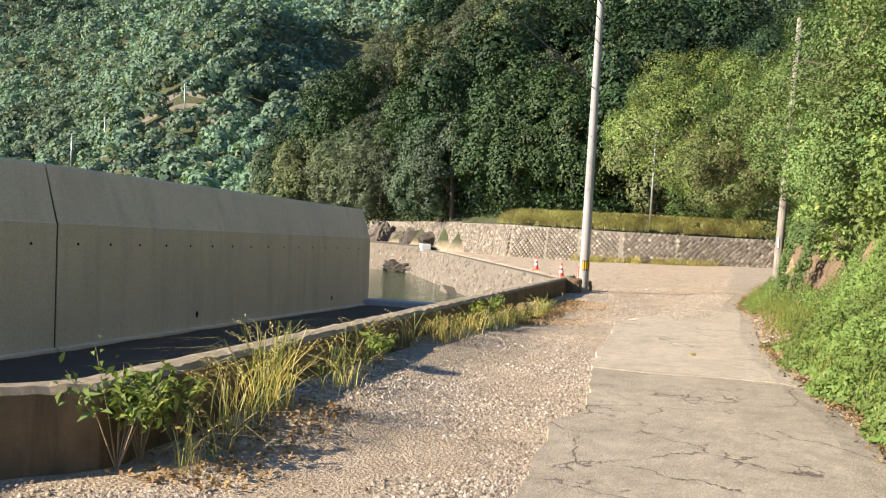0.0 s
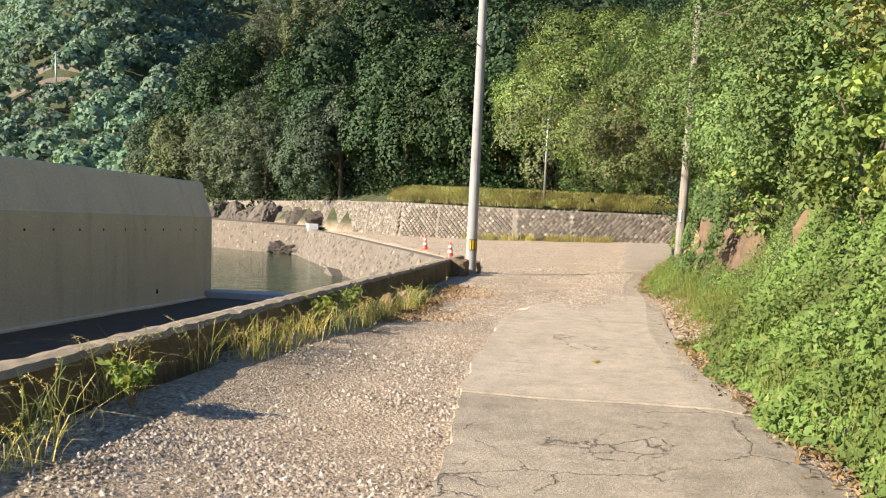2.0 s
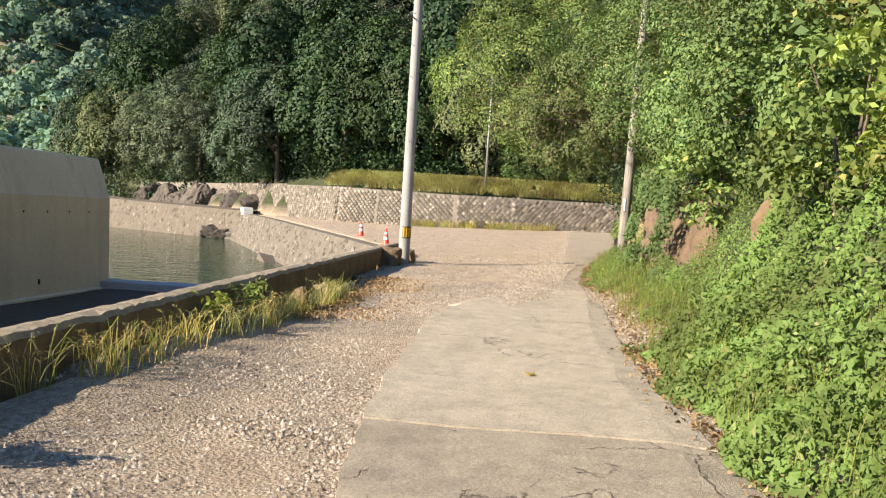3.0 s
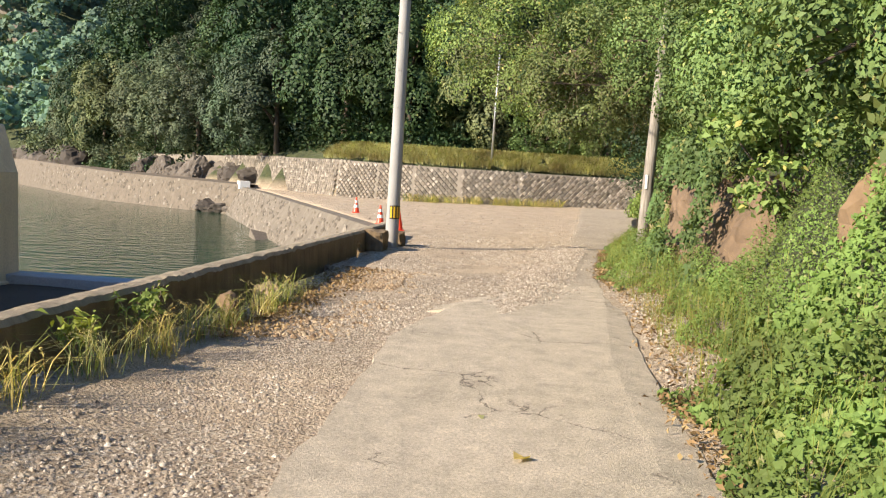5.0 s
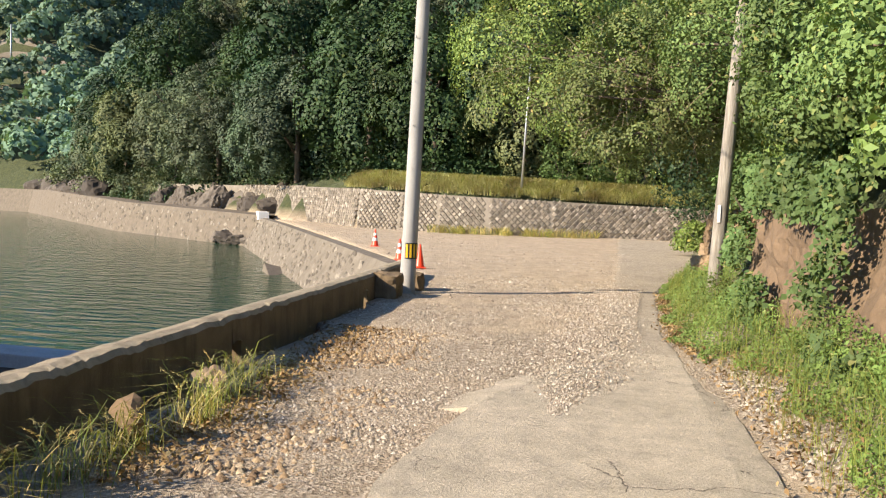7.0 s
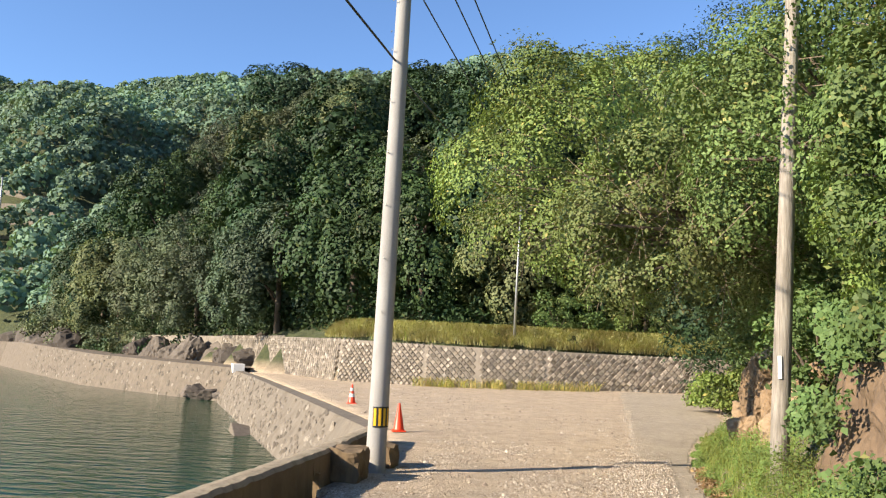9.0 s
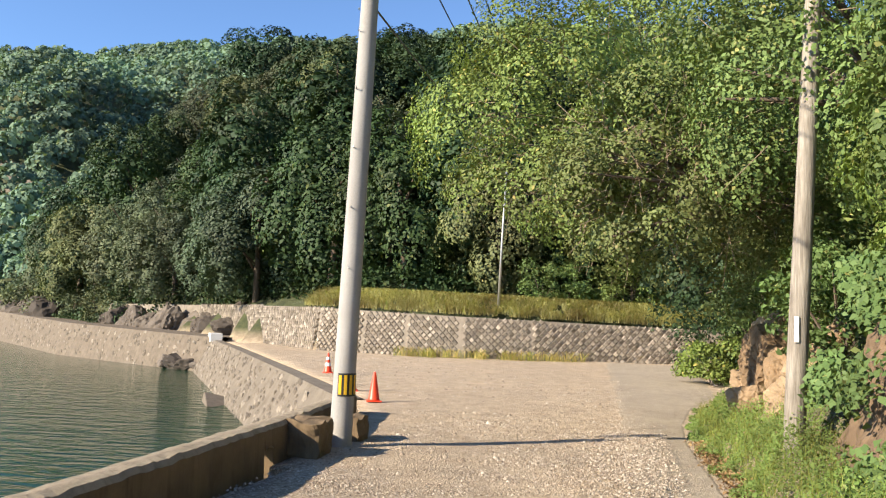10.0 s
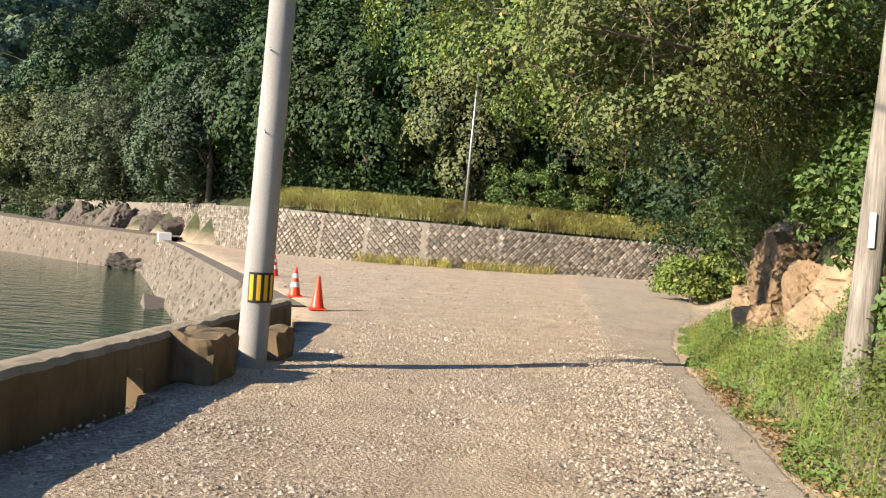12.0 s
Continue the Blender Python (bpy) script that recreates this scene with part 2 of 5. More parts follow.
GRASS_DRY = leaf_material("dry_grass", (0.42, 0.36, 0.15), (0.64, 0.54, 0.255), (0.66, 0.55, 0.28), 0.3, 0.6, 0.5)
LITTER = leaf_material("leaf_litter", (0.20, 0.12, 0.055), (0.36, 0.235, 0.115), (0.52, 0.38, 0.2), 0.1, 0.8, 1.5)

# ---- mesh helpers ----
def mesh_from(name, verts, faces, mat, smooth=False):
    me = bpy.data.meshes.new(name)
    me.from_pydata([tuple(v) for v in verts], [], [tuple(f) for f in faces])
    me.materials.append(mat)
    if smooth:
        me.shade_smooth()
    me.update()
    return me


def child(name, me, parent, label=""):
    ob = new(name, me)
    ob.parent = parent
    if label:
        ob["label"] = label
    return ob


def part(name, bm, mat, parent, label="", smooth=False):
    me = bpy.data.meshes.new(name)
    bm.to_mesh(me)
    bm.free()
    me.materials.append(mat)
    if smooth:
        me.shade_smooth()
    return child(name, me, parent, label)


def base(name, m, label, category, group="", kind=""):
    ob = new(name)
    ob.matrix_world = m
    ob.empty_display_size = 0.2
    return tagged(ob, label, category, group, kind)


def box_bm(x0, y0, z0, x1, y1, z1, bevel=0.0, rough=0.0, cuts=0, seed=0):
    """A box with bevelled, and if wished worn, edges."""
    bm = bmesh.new()
    bmesh.ops.create_cube(bm, size=1.0, matrix=Matrix.Translation(((x0 + x1) / 2, (y0 + y1) / 2, (z0 + z1) / 2)) @ Matrix.Diagonal((x1 - x0, y1 - y0, z1 - z0, 1)))
    if cuts:
        bmesh.ops.subdivide_edges(bm, edges=bm.edges[:], cuts=cuts, use_grid_fill=True)
    if bevel:
        sharp = [e for e in bm.edges if e.calc_face_angle(0.0) > 0.5]
        bmesh.ops.bevel(bm, geom=sharp, offset=bevel, segments=2, affect="EDGES", profile=0.6)
    if rough:
        for v in bm.verts:
            v.co += rough * noise.noise_vector(v.co * 6.0 + Vector((seed, seed * 2.0, 0.0)))
    return bm


def tube(path, radii, sides=8, cap=True):
    """Vertices and faces of a tapered tube along a path."""
    verts, faces = [], []
    pts = [Vector(p) for p in path]
    for i, p in enumerate(pts):
        d = (pts[min(i + 1, len(pts) - 1)] - pts[max(i - 1, 0)]).normalized()
        a = d.orthogonal().normalized()
        b = d.cross(a)
        for k in range(sides):
            w = 2 * math.pi * k / sides
            verts.append(p + radii[i] * (math.cos(w) * a + math.sin(w) * b))
    for i in range(len(pts) - 1):
        for k in range(sides):
            faces.append((i * sides + k, i * sides + (k + 1) % sides, (i + 1) * sides + (k + 1) % sides, (i + 1) * sides + k))
    if cap:
        faces.append(tuple(reversed(range(sides))))
        faces.append(tuple(range((len(pts) - 1) * sides, len(pts) * sides)))
    return verts, faces


def merge(pieces):
    verts, faces = [], []
    for v, f in pieces:
        o = len(verts)
        verts += list(v)
        faces += [tuple(i + o for i in q) for q in f]
    return verts, faces


def quads_mesh(name, corners, mat):
    """corners: n x k x 3; a mesh of n separate faces of k corners."""
    n, k = corners.shape[0], corners.shape[1]
    me = bpy.data.meshes.new(name)
    me.vertices.add(n * k)
    me.vertices.foreach_set("co", corners.astype(np.float32).ravel())
    me.loops.add(n * k)
    me.loops.foreach_set("vertex_index", np.arange(n * k, dtype=np.int32))
    me.polygons.add(n)
    me.polygons.foreach_set("loop_start", np.arange(0, n * k, k, dtype=np.int32))
    me.materials.append(mat)
    me.update(calc_edges=True)
    me.validate()
    return me


def unit(a):
    return a / np.maximum(np.linalg.norm(a, axis=1, keepdims=True), 1e-9)


def leaf_corners(rng, P, N, size, aspect=0.55, droop=0.15):
    """Folded four-cornered leaves at P facing N."""
    n = len(P)
    T = rng.normal(size=(n, 3))
    T -= N * np.sum(T * N, axis=1, keepdims=True)
    T = unit(T)
    B = np.cross(N, T)
    s = (size * (0.6 + 0.8 * rng.random(n)))[:, None]
    return np.stack([P - T * s * 0.5, P + B * s * aspect * 0.5 + N * s * 0.10, P + T * s * 0.5 - N * s * droop, P - B * s * aspect * 0.5 + N * s * 0.10], axis=1)


def clump_leaves(rng, centres, radii, per, size, up=0.35, wild=0.55, aspect=0.55):
    """Leaves on the shells of many small lumps: a crown with gaps and an uneven outline."""
    out = []
    for c, r in zip(centres, radii):
        n = max(4, int(per * (r / np.mean(radii)) ** 2))
        u = unit(rng.normal(size=(n, 3)))
        u[:, 2] = np.where(u[:, 2] < -0.45, -u[:, 2], u[:, 2])
        d = 0.55 + 0.5 * rng.random((n, 1))
        P = np.asarray(c) + u * d * np.array([r, r, r * 0.8])
        N = unit(u + np.array([0, 0, up]) + wild * rng.normal(size=(n, 3)))
        out.append(leaf_corners(rng, P, N, size, aspect))
    return np.concatenate(out)


def blades(rng, P, height, width, lean, bend=0.5):
    """Grass blades as three-faced curved strips, each a quad chain of two quads and a tip."""
    n = len(P)
    az = rng.random(n) * 2 * math.pi
    h = height * (0.55 + 0.6 * rng.random(n))
    d = np.stack([np.cos(az), np.sin(az), np.zeros(n)], axis=1)
    side = np.stack([-np.sin(az), np.cos(az), np.zeros(n)], axis=1) * (width * (0.6 + 0.7 * rng.random(n)))[:, None] * 0.5
    l = (lean * rng.random(n) * h)[:, None]
    z = np.array([[0, 0, 1.0]])
    p0, p1 = P, P + d * l * 0.25 + z * (h * 0.5)[:, None]
    p2 = P + d * l * 0.75 + z * (h * 0.85)[:, None]
    p3 = P + d * l * (1.0 + bend) + z * (h * (1.0 - 0.25 * bend))[:, None]
    a = np.stack([p0 - side, p0 + side, p1 + side, p1 - side], axis=1)
    b = np.stack([p1 - side, p1 + side, p2 + side * 0.8, p2 - side * 0.8], axis=1)
    c = np.stack([p2 - side * 0.8, p2 + side * 0.8, p3 + side * 0.15, p3 - side * 0.15], axis=1)
    return np.concatenate([a, b, c])

# ---- plan ----
def along(x, table):
    """Piecewise straight interpolation of (key, value) rows."""
    k, v = zip(*table)
    return float(np.interp(x, k, v))


LEVEL = [(-60, 0.0), (14, 0.0), (25, -0.08), (34, -0.30), (45, -0.20), (58, -0.06), (80, 0.0)]
SHORE = [(-60, -5.4), (1.7, -5.2), (4.1, -3.15), (14, -3.90), (24.7, -4.86), (31, -5.95), (34.4, -7.4), (36.4, -8.6), (42.4, -12.2), (52.4, -18.35), (68, -28.0)]
FAR_QUAY = [(-600, 200), (-200, 150), (-90, 119), (-48, 80), (-34, 71.2), (-28.0, 68)]
VERGE = [(-60, 3.0), (5, 2.1), (8, 1.75), (10, 1.38), (12, 1.08), (15, 0.80), (18.5, 0.66), (22.4, 0.26), (25.7, 0.28), (29, 0.33), (32.4, 0.54), (36, 1.0), (41, 2.3), (57, 3.2), (62, 3.5)]
RETAIN = [(-600, 210), (-200, 156), (-90, 124), (-48, 86), (-34, 77.5), (-27, 71.5), (-22, 65), (-17, 59.5), (-14, 58.3), (-11.5, 57.7), (-8.5, 57.5), (-5.0, 58.2), (3.5, 61.0), (40, 70), (400, 160)]
RETAIN_TOP = [(-26, 2.5), (-17, 2.3), (-10, 2.05), (3.5, 1.75), (40, 1.8)]
WATER_Z = -2.15


def channel_z(y):
    return 0.13 - 0.0182 * y


def level(y):
    return along(y, LEVEL)


def mound(x, y):
    """Gravel heaped along the low wall's near length."""
    return 0.17 * smooth(4.3, 5.6, y) * (1.0 - smooth(11.0, 15.0, y)) * (1.0 - smooth(0.2, 1.7, x - along(y, SHORE)))


def smooth(a, b, x):
    t = min(max((x - a) / (b - a), 0.0), 1.0)
    return t * t * (3 - 2 * t)


def hills(x, y):
    """The headland behind the stone wall and the mountains beyond it."""
    d = y - along(x, RETAIN)
    head = (22.0 - 13.0 * smooth(-34, -13, x)) * smooth(6.5 * smooth(-27, -18, x), 27.0, d) * smooth(-78.0, -50.0, x) * (1.0 - 0.75 * smooth(100.0, 150.0, y))
    spur = 24 * math.exp(-((x + 150 + 0.55 * (y - 200)) / 30.0) ** 2) * smooth(120, 190, y) * (1 - smooth(205, 275, y))
    left = 34 * smooth(-285, -360, x) * smooth(110, 290, y)
    far = 103.0 * smooth(115.0, 345.0, y) + 8 * noise.noise(Vector((x / 60.0, y / 80.0, 3.0))) * smooth(130, 220, y) + 3 * noise.noise(Vector((x / 22.0, y / 30.0, 9.0))) * smooth(120, 170, y)
    east = 26.0 * smooth(4.0, 40.0, x - along(y, VERGE)) * (1 - smooth(40, 120, y))
    return max(head, 0.0) + spur + left + far + east


def height(x, y):
    if y < 68 and x < along(y, SHORE) + (0.45 if y > 34.5 else 0.0):
        return channel_z(y) - 0.08 if (-8.6 < x and y < 17.9) else -4.2
    if x < -27.6 and y < along(x, FAR_QUAY) + 2.4:
        return -4.2
    z = level(y) + mound(x, y)
    d = x - along(y, VERGE)
    if d > 0 and y < along(x, RETAIN) + 0.42:
        near = 1.0 - smooth(36, 46, y)
        cut = 0.6 * smooth(17.2, 18.4, y) * (1 - smooth(25.0, 26.0, y))
        z += 0.30 * smooth(0.0, 1.0, d) + near * (1.5 * smooth(0.9 + cut, 2.0 + cut, d) + 0.75 * max(0.0, d - 1.6 - cut)) + (1 - near) * 0.35 * max(0.0, d - 1.0)
    back = y - along(x, RETAIN)
    if back > 0.42:
        z = along(x, RETAIN_TOP) + 0.30 * min(back, 2.6) * smooth(-24, -17, x) + 0.06 * min(back, 6.0)
        z += hills(x, y)
    return z


def spaced(a, b, step):
    return list(np.linspace(a, b, int(round((b - a) / step)) + 1))


def ground():
    xs = [-900, -650, -500] + spaced(-420, -100, 12)[:-1] + spaced(-100, -34, 1.5)[:-1] + spaced(-34, -12, 0.5)[:-1] + spaced(-12, 6, 0.3)[:-1] + spaced(6, 40, 3) + [60, 90, 140, 220, 400, 900]
    ys = [-900, -400, -150, -60, -25] + spaced(-10, 66, 0.6)[:-1] + spaced(66, 130, 3.2)[:-1] + spaced(130, 420, 10) + [600, 1200]
    verts = []
    for y in ys:
        for x in xs:
            z = height(x, y)
            if -12 < x < 6 and z > -0.5:
                z += 0.025 * noise.noise(Vector((x * 1.3, y * 1.3, 0))) + 0.03 * noise.noise(Vector((x * 0.35, y * 0.35, 5)))
            verts.append((x, y, z))
    nx = len(xs)
    faces = [(j * nx + i, j * nx + i + 1, (j + 1) * nx + i + 1, (j + 1) * nx + i) for j in range(len(ys) - 1) for i in range(nx - 1)]
    return tagged(new("ground", mesh_from("ground", verts, faces, GROUND, True)), "pale gravelly earth rising into wooded hills", "ground", kind="structure")


ground()

# the sheet of harbour water
def water():
    v = [(-900, -900, WATER_Z), (-2, -900, WATER_Z), (-2, 30, WATER_Z), (-2, 70, WATER_Z), (-24, 120, WATER_Z), (-900, 900, WATER_Z)]
    return tagged(new("water", mesh_from("water", v, [(0, 1, 2, 3, 4, 5)], WATER)), "rippled dark green harbour water under open sky", "water", kind="structure")


water()

# the slab road: a cracked old length, a pale newer one and a narrow strip along the verge
ROAD_LEFT = [(-12, -0.4), (5.0, -0.51), (7.0, -0.80), (7.3, -0.60), (9.9, -1.05), (11.5, -1.30), (13.2, -1.45), (15.0, -1.66), (16.5, -1.55), (17.6, -1.45), (18.4, -1.1), (19.4, -0.9), (20.2, -0.55), (24, -0.55), (29, -0.62), (36, -0.7), (44, -0.8), (58, -1.2)]


def slab(name, y0, y1, mat, label, lift):
    ys = spaced(y0, y1, 0.14)
    rows = []
    for i, y in enumerate(ys):
        jag = 0.05 * noise.noise(Vector((y * 1.7, 3, 1))) + 0.035 * noise.noise(Vector((y * 6.0, 1, 4)))
        if y > 18:
            jag *= 5.0
        l, r = along(y, ROAD_LEFT) + jag, along(y, VERGE) - 0.04 + 0.05 * noise.noise(Vector((y * 2.2, 9, 0)))
        rows.append((y, l, max(r, l + 0.4)))
    verts, faces = [], []
    cols = 8
    for y, l, r in rows:
        for k in range(cols + 1):
            x = l + (r - l) * k / cols
            edge = 0.035 if k == cols else 0.0
            z = level(y) + (lift if y < 17.5 else max(0.012, lift - 0.02 * (y - 17.5))) + 0.035 * noise.noise(Vector((x * 0.35, y * 0.35, 5))) + 0.012 * noise.noise(Vector((x * 1.3, y * 1.3, 0))) - edge
            verts.append((x, y, z))
        verts.append((l - (0.03 if y < 17 else 0.5), y, level(y) - (0.12 if y < 17 else 0.03)))
        verts.append((r + 0.02, y, level(y) - 0.12))
    w = cols + 3
    for j in range(len(rows) - 1):
        a, b = j * w, (j + 1) * w
        for k in range(cols):
            faces.append((a + k, a + k + 1, b + k + 1, b + k))
        faces.append((a + w - 2, a, b, b + w - 2))
        faces.append((a + cols, a + w - 1, b + w - 1, b + cols))
    for a in (0, (len(rows) - 1) * w):
        faces.append((a + w - 2, *[a + k for k in range(cols + 1)], a + w - 1))
    return tagged(new(name, mesh_from(name, verts, faces, mat)), label, "road", kind="structure")


slab("road", -12.0, 9.97, SLAB_OLD, "old grey concrete road slab with open cracks", 0.05)
slab("road", 10.0, 20.6, SLAB_NEW, "pale worn concrete road slab thinning under gravel", 0.055)
slab("road", 20.6, 58.0, SLAB_STRIP, "narrow grey paved strip beside the earth lot", 0.02)

# ---- low wall along the water ----
def wall_line(y):
    return along(y, SHORE)


def wall_top(y):
    return along(y, [(4, 0.58), (14, 0.50), (24.7, 0.37), (31, 0.16)])


HOLES = [(18.3, 0.26), (24.05, 0.32)]


def low_wall():
    thing = base("low_wall", pose(0, 0, 0), "low weathered concrete wall with chipped edges and drain holes beside the gravel", "wall", kind="structure")
    cutsy = [1.7]
    for c, w in HOLES:
        cutsy += [c - w / 2, c + w / 2]
    cutsy += [25.05, 31.2]
    thick = 0.30
    for i in range(len(cutsy) - 1):
        y0, y1 = cutsy[i], cutsy[i + 1]
        hole = any(abs((y0 + y1) / 2 - c) < 0.02 for c, w in HOLES)
        ys = spaced(y0, y1, min(0.07, (y1 - y0) / 2))
        verts, faces = [], []
        for y in ys:
            x, top = wall_line(y), wall_top(y)
            low = level(y) + 0.17 + 0.05 * math.cos((y - (y0 + y1) / 2) * 9) if hole else -0.6
            e = 0.024 * noise.noise(Vector((y * 3.1, 0, 7))) + 0.022 * noise.noise(Vector((y * 11.0, 0, 2))) - 0.05 * max(0.0, noise.noise(Vector((y * 5.3, 2, 2))) - 0.25)
            f = 0.015 * noise.noise(Vector((y * 4.3, 4, 1)))
            ring = [(x + 0.02 + f, y, low), (x + f, y, top - 0.05 + e), (x - 0.035 + f, y, top + e), (x - thick * 0.5, y, top + 0.012 + f * 0.6), (x - thick + 0.03, y, top - 0.005 + f), (x - thick, y, top - 0.04), (x - thick - 0.02, y, low)]
            verts += ring
        k = 7
        for j in range(len(ys) - 1):
            for q in range(k):
                faces.append((j * k + q, j * k + (q + 1) % k, (j + 1) * k + (q + 1) % k, (j + 1) * k + q))
        faces.append(tuple(range(k)))
        faces.append(tuple(reversed(range((len(ys) - 1) * k, len(ys) * k))))
        me = mesh_from("wall_length", verts, faces, WALL_OLD_SHADED)
        me.materials.append(WALL_CAP_LIT)
        # upward faces get the worn, lit-looking colour, the rest the shade-darkened one
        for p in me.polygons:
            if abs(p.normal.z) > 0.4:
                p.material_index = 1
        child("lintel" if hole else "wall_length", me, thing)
    return thing


low_wall()


def rough_block(name, x0, y0, x1, y1, z0, z1, label, turn=0, seed=1):
    cx, cy = (x0 + x1) / 2, (y0 + y1) / 2
    bm = box_bm(x0 - cx, y0 - cy, 0, x1 - cx, y1 - cy, z1 - z0, 0.012, 0.055, 6, seed)
    me = bpy.data.meshes.new(name)
    bm.to_mesh(me)
    bm.free()
    me.materials.append(WALL_OLD_SHADED)
    ob = new(name, me)
    ob.matrix_world = pose(cx, cy, z0, 0, 0, turn)
    return tagged(ob, label, "concrete block")


rough_block("concrete_block", -4.98, 24.75, -4.50, 25.45, -0.3, 0.34, "broken concrete block between low wall and pole", 4, 2)
rough_block("concrete_block", -5.0, 26.6, -4.55, 27.25, -0.35, 0.20, "squared concrete block behind the utility pole", 4, 5)

# the paved channel between wall and breakwater, and the kerb that ends it
def channel():
    v, f = [], []
    ys = spaced(-9.0, 17.8, 0.6)
    for y in ys:
        for k in range(9):
            x = -8.2 + (wall_line(y) - 0.25 + 8.2) * k / 8
            v.append((x, y, channel_z(y) + 0.03 * noise.noise(Vector((x, y, 0)))))
    for j in range(len(ys) - 1):
        for k in range(8):
            a = j * 9 + k
            f.append((a, a + 1, a + 10, a + 9))
    tagged(new("pavement", mesh_from("shaded_channel_floor", v, f, CHANNEL_SHADED, True)), "paved channel in the breakwater's shade, that shade also in its dark colour", "pavement", kind="structure")
    kerb = new("kerb", None)
    kerb.matrix_world = pose(0, 0, 0)
    tagged(kerb, "grey concrete kerb between channel and water", "kerb", kind="structure")
    part("kerb_stone", box_bm(-9.2, 17.75, -3.0, -4.2, 18.2, -0.05, 0.02), KERB, kerb)


channel()

# ---- breakwater ----
def bw_x(y):
    return -6.74 - 0.0817 * y


def breakwater():
    thing = base("breakwater", pose(0, 0, 0), "massive beige concrete breakwater wall with chamfered top, in shade", "breakwater", kind="structure")
    for y0, y1 in ((-12.0, -1.8), (-1.77, 7.67), (7.70, 18.05)):
        ys = spaced(y0, y1, 0.8)
        v, f = [], []
        for y in ys:
            x, sh, top = bw_x(y), 1.73 - 0.0160 * y, 2.50 - 0.0205 * y
            v += [(x + 0.06, y, channel_z(y) - 0.2), (x + 0.06, y, channel_z(y) + 0.03), (x + 0.0, y, channel_z(y) + 0.05), (x, y, sh - 0.012), (x - 0.014, y, sh), (x - 0.015, y, sh + 0.004), (x - 0.225, y, top - 0.03), (x - 0.25, y, top), (x - 1.05, y, top), (x - 1.5, y, -3.6), (x - 0.4, y, -3.6)]
        k = 11
        for j in range(len(ys) - 1):
            for q in range(k):
                f.append((j * k + q, j * k + (q + 1) % k, (j + 1) * k + (q + 1) % k, (j + 1) * k + q))
        f.append(tuple(range(k)))
        f.append(tuple(reversed(range((len(ys) - 1) * k, len(ys) * k))))
        panel = child("panel", mesh_from("panel", v, f, CONCRETE), thing)
        # tie holes are dark plugs; their inner shade is put into the colour
        y = y0 + 0.35
        while y < y1 - 0.1:
            hole = mesh_from("tie_hole", *tube([(0.003, 0, 0), (-0.03, 0, 0)], [0.02, 0.02], 8), DARK_GAP)
            ob = child("tie_hole", hole, panel)
            ob.location = (bw_x(y), y, 1.46 - 0.016 * y)
            y += 0.62
    for y in (-1.785, 7.685):
        x, sh, top = bw_x(y), 1.73 - 0.0160 * y, 2.50 - 0.0205 * y
        v = [(x - 0.012, yy, z) if z <= sh else (x - 0.262, yy, z) for yy in (y - 0.013, y + 0.013) for z in (channel_z(y), sh, top + 0.0)]
        v += [(x - 0.9, yy, top - 0.01) for yy in (y - 0.013, y + 0.013)]
        child("expansion_joint", mesh_from("expansion_joint", v, [(0, 1, 4, 3), (1, 2, 5, 4), (2, 6, 7, 5)], DARK_GAP), thing)
    # drain holes likewise: near-black discs painted as the shade inside
    for y, z, r in ((10.76, 0.187, 0.045), (15.9, 0.109, 0.04)):
        ob = child("drain_hole", mesh_from("drain_hole", *tube([(0.004, 0, 0), (-0.05, 0, 0)], [r, r], 12), DARK_GAP), thing)
        ob.matrix_world = pose(bw_x(y), y, z) @ Matrix.Diagonal((1, 0.75, 1.2, 1))


breakwater()

# ---- quays ----
def batter(name, line, top_of, bottom, lean, mat, label, cap=0.6):
    """A sloped masonry face below a line of (x, y), with a flat cap behind it."""
    pts = [Vector((x, y, 0)) for x, y in line]
    fine = []
    for a, b in zip(pts, pts[1:]):
        n = max(1, int((b - a).length / 0.5))
        fine += [a.lerp(b, i / n) for i in range(n)]
    fine.append(pts[-1])
    v, f = [], []
    for i, p in enumerate(fine):
        d = (fine[min(i + 1, len(fine) - 1)] - fine[max(i - 1, 0)]).normalized()
        out = Vector((-d.y, d.x, 0))
        top = top_of(p)
        prof = [(-cap, top - 0.4), (-cap, top), (0.0, top), (0.03, top - 0.06)]
        rows = 8
        for k in range(1, rows + 1):
            prof.append((0.03 + lean * k / rows, top - 0.06 + (bottom - top) * k / rows))
        for k, (o, z) in enumerate(prof):
            q = p + out * o
            w = 0.045 * noise.noise(Vector((q.x * 0.9, q.y * 0.9, z * 1.6))) if k > 2 else 0.02 * noise.noise(Vector((q.x * 2, q.y * 2, 0)))
            v.append((q.x + out.x * w, q.y + out.y * w, z))
    m = 12
    for i in range(len(fine) - 1):
        for k in range(m - 1):
            f.append((i * m + k, (i + 1) * m + k, (i + 1) * m + k + 1, i * m + k + 1))
    me = mesh_from(name, v, f, mat)
    ob = new(name, me)
    return tagged(ob, label, "quay wall", kind="structure"), fine


SHORE_LINE = [(x, y) for y, x in SHORE if 31 < y]
near_quay, near_line = batter("quay_wall", SHORE_LINE, lambda p: level(p.y) + 0.03, -3.4, 1.9, QUAY_PALE, "sloping rubble quay wall rising from the water", 0.55)
far_quay, far_line = batter("quay_wall", [(-28.0, 68), (-34, 71.2), (-48, 80), (-90, 119), (-200, 150)], lambda p: 0.1 + min(1.2, 0.022 * max(0.0, -24 - p.x)), -3.4, 1.2, QUAY, "long weathered quay wall along the far shore", 3.6)


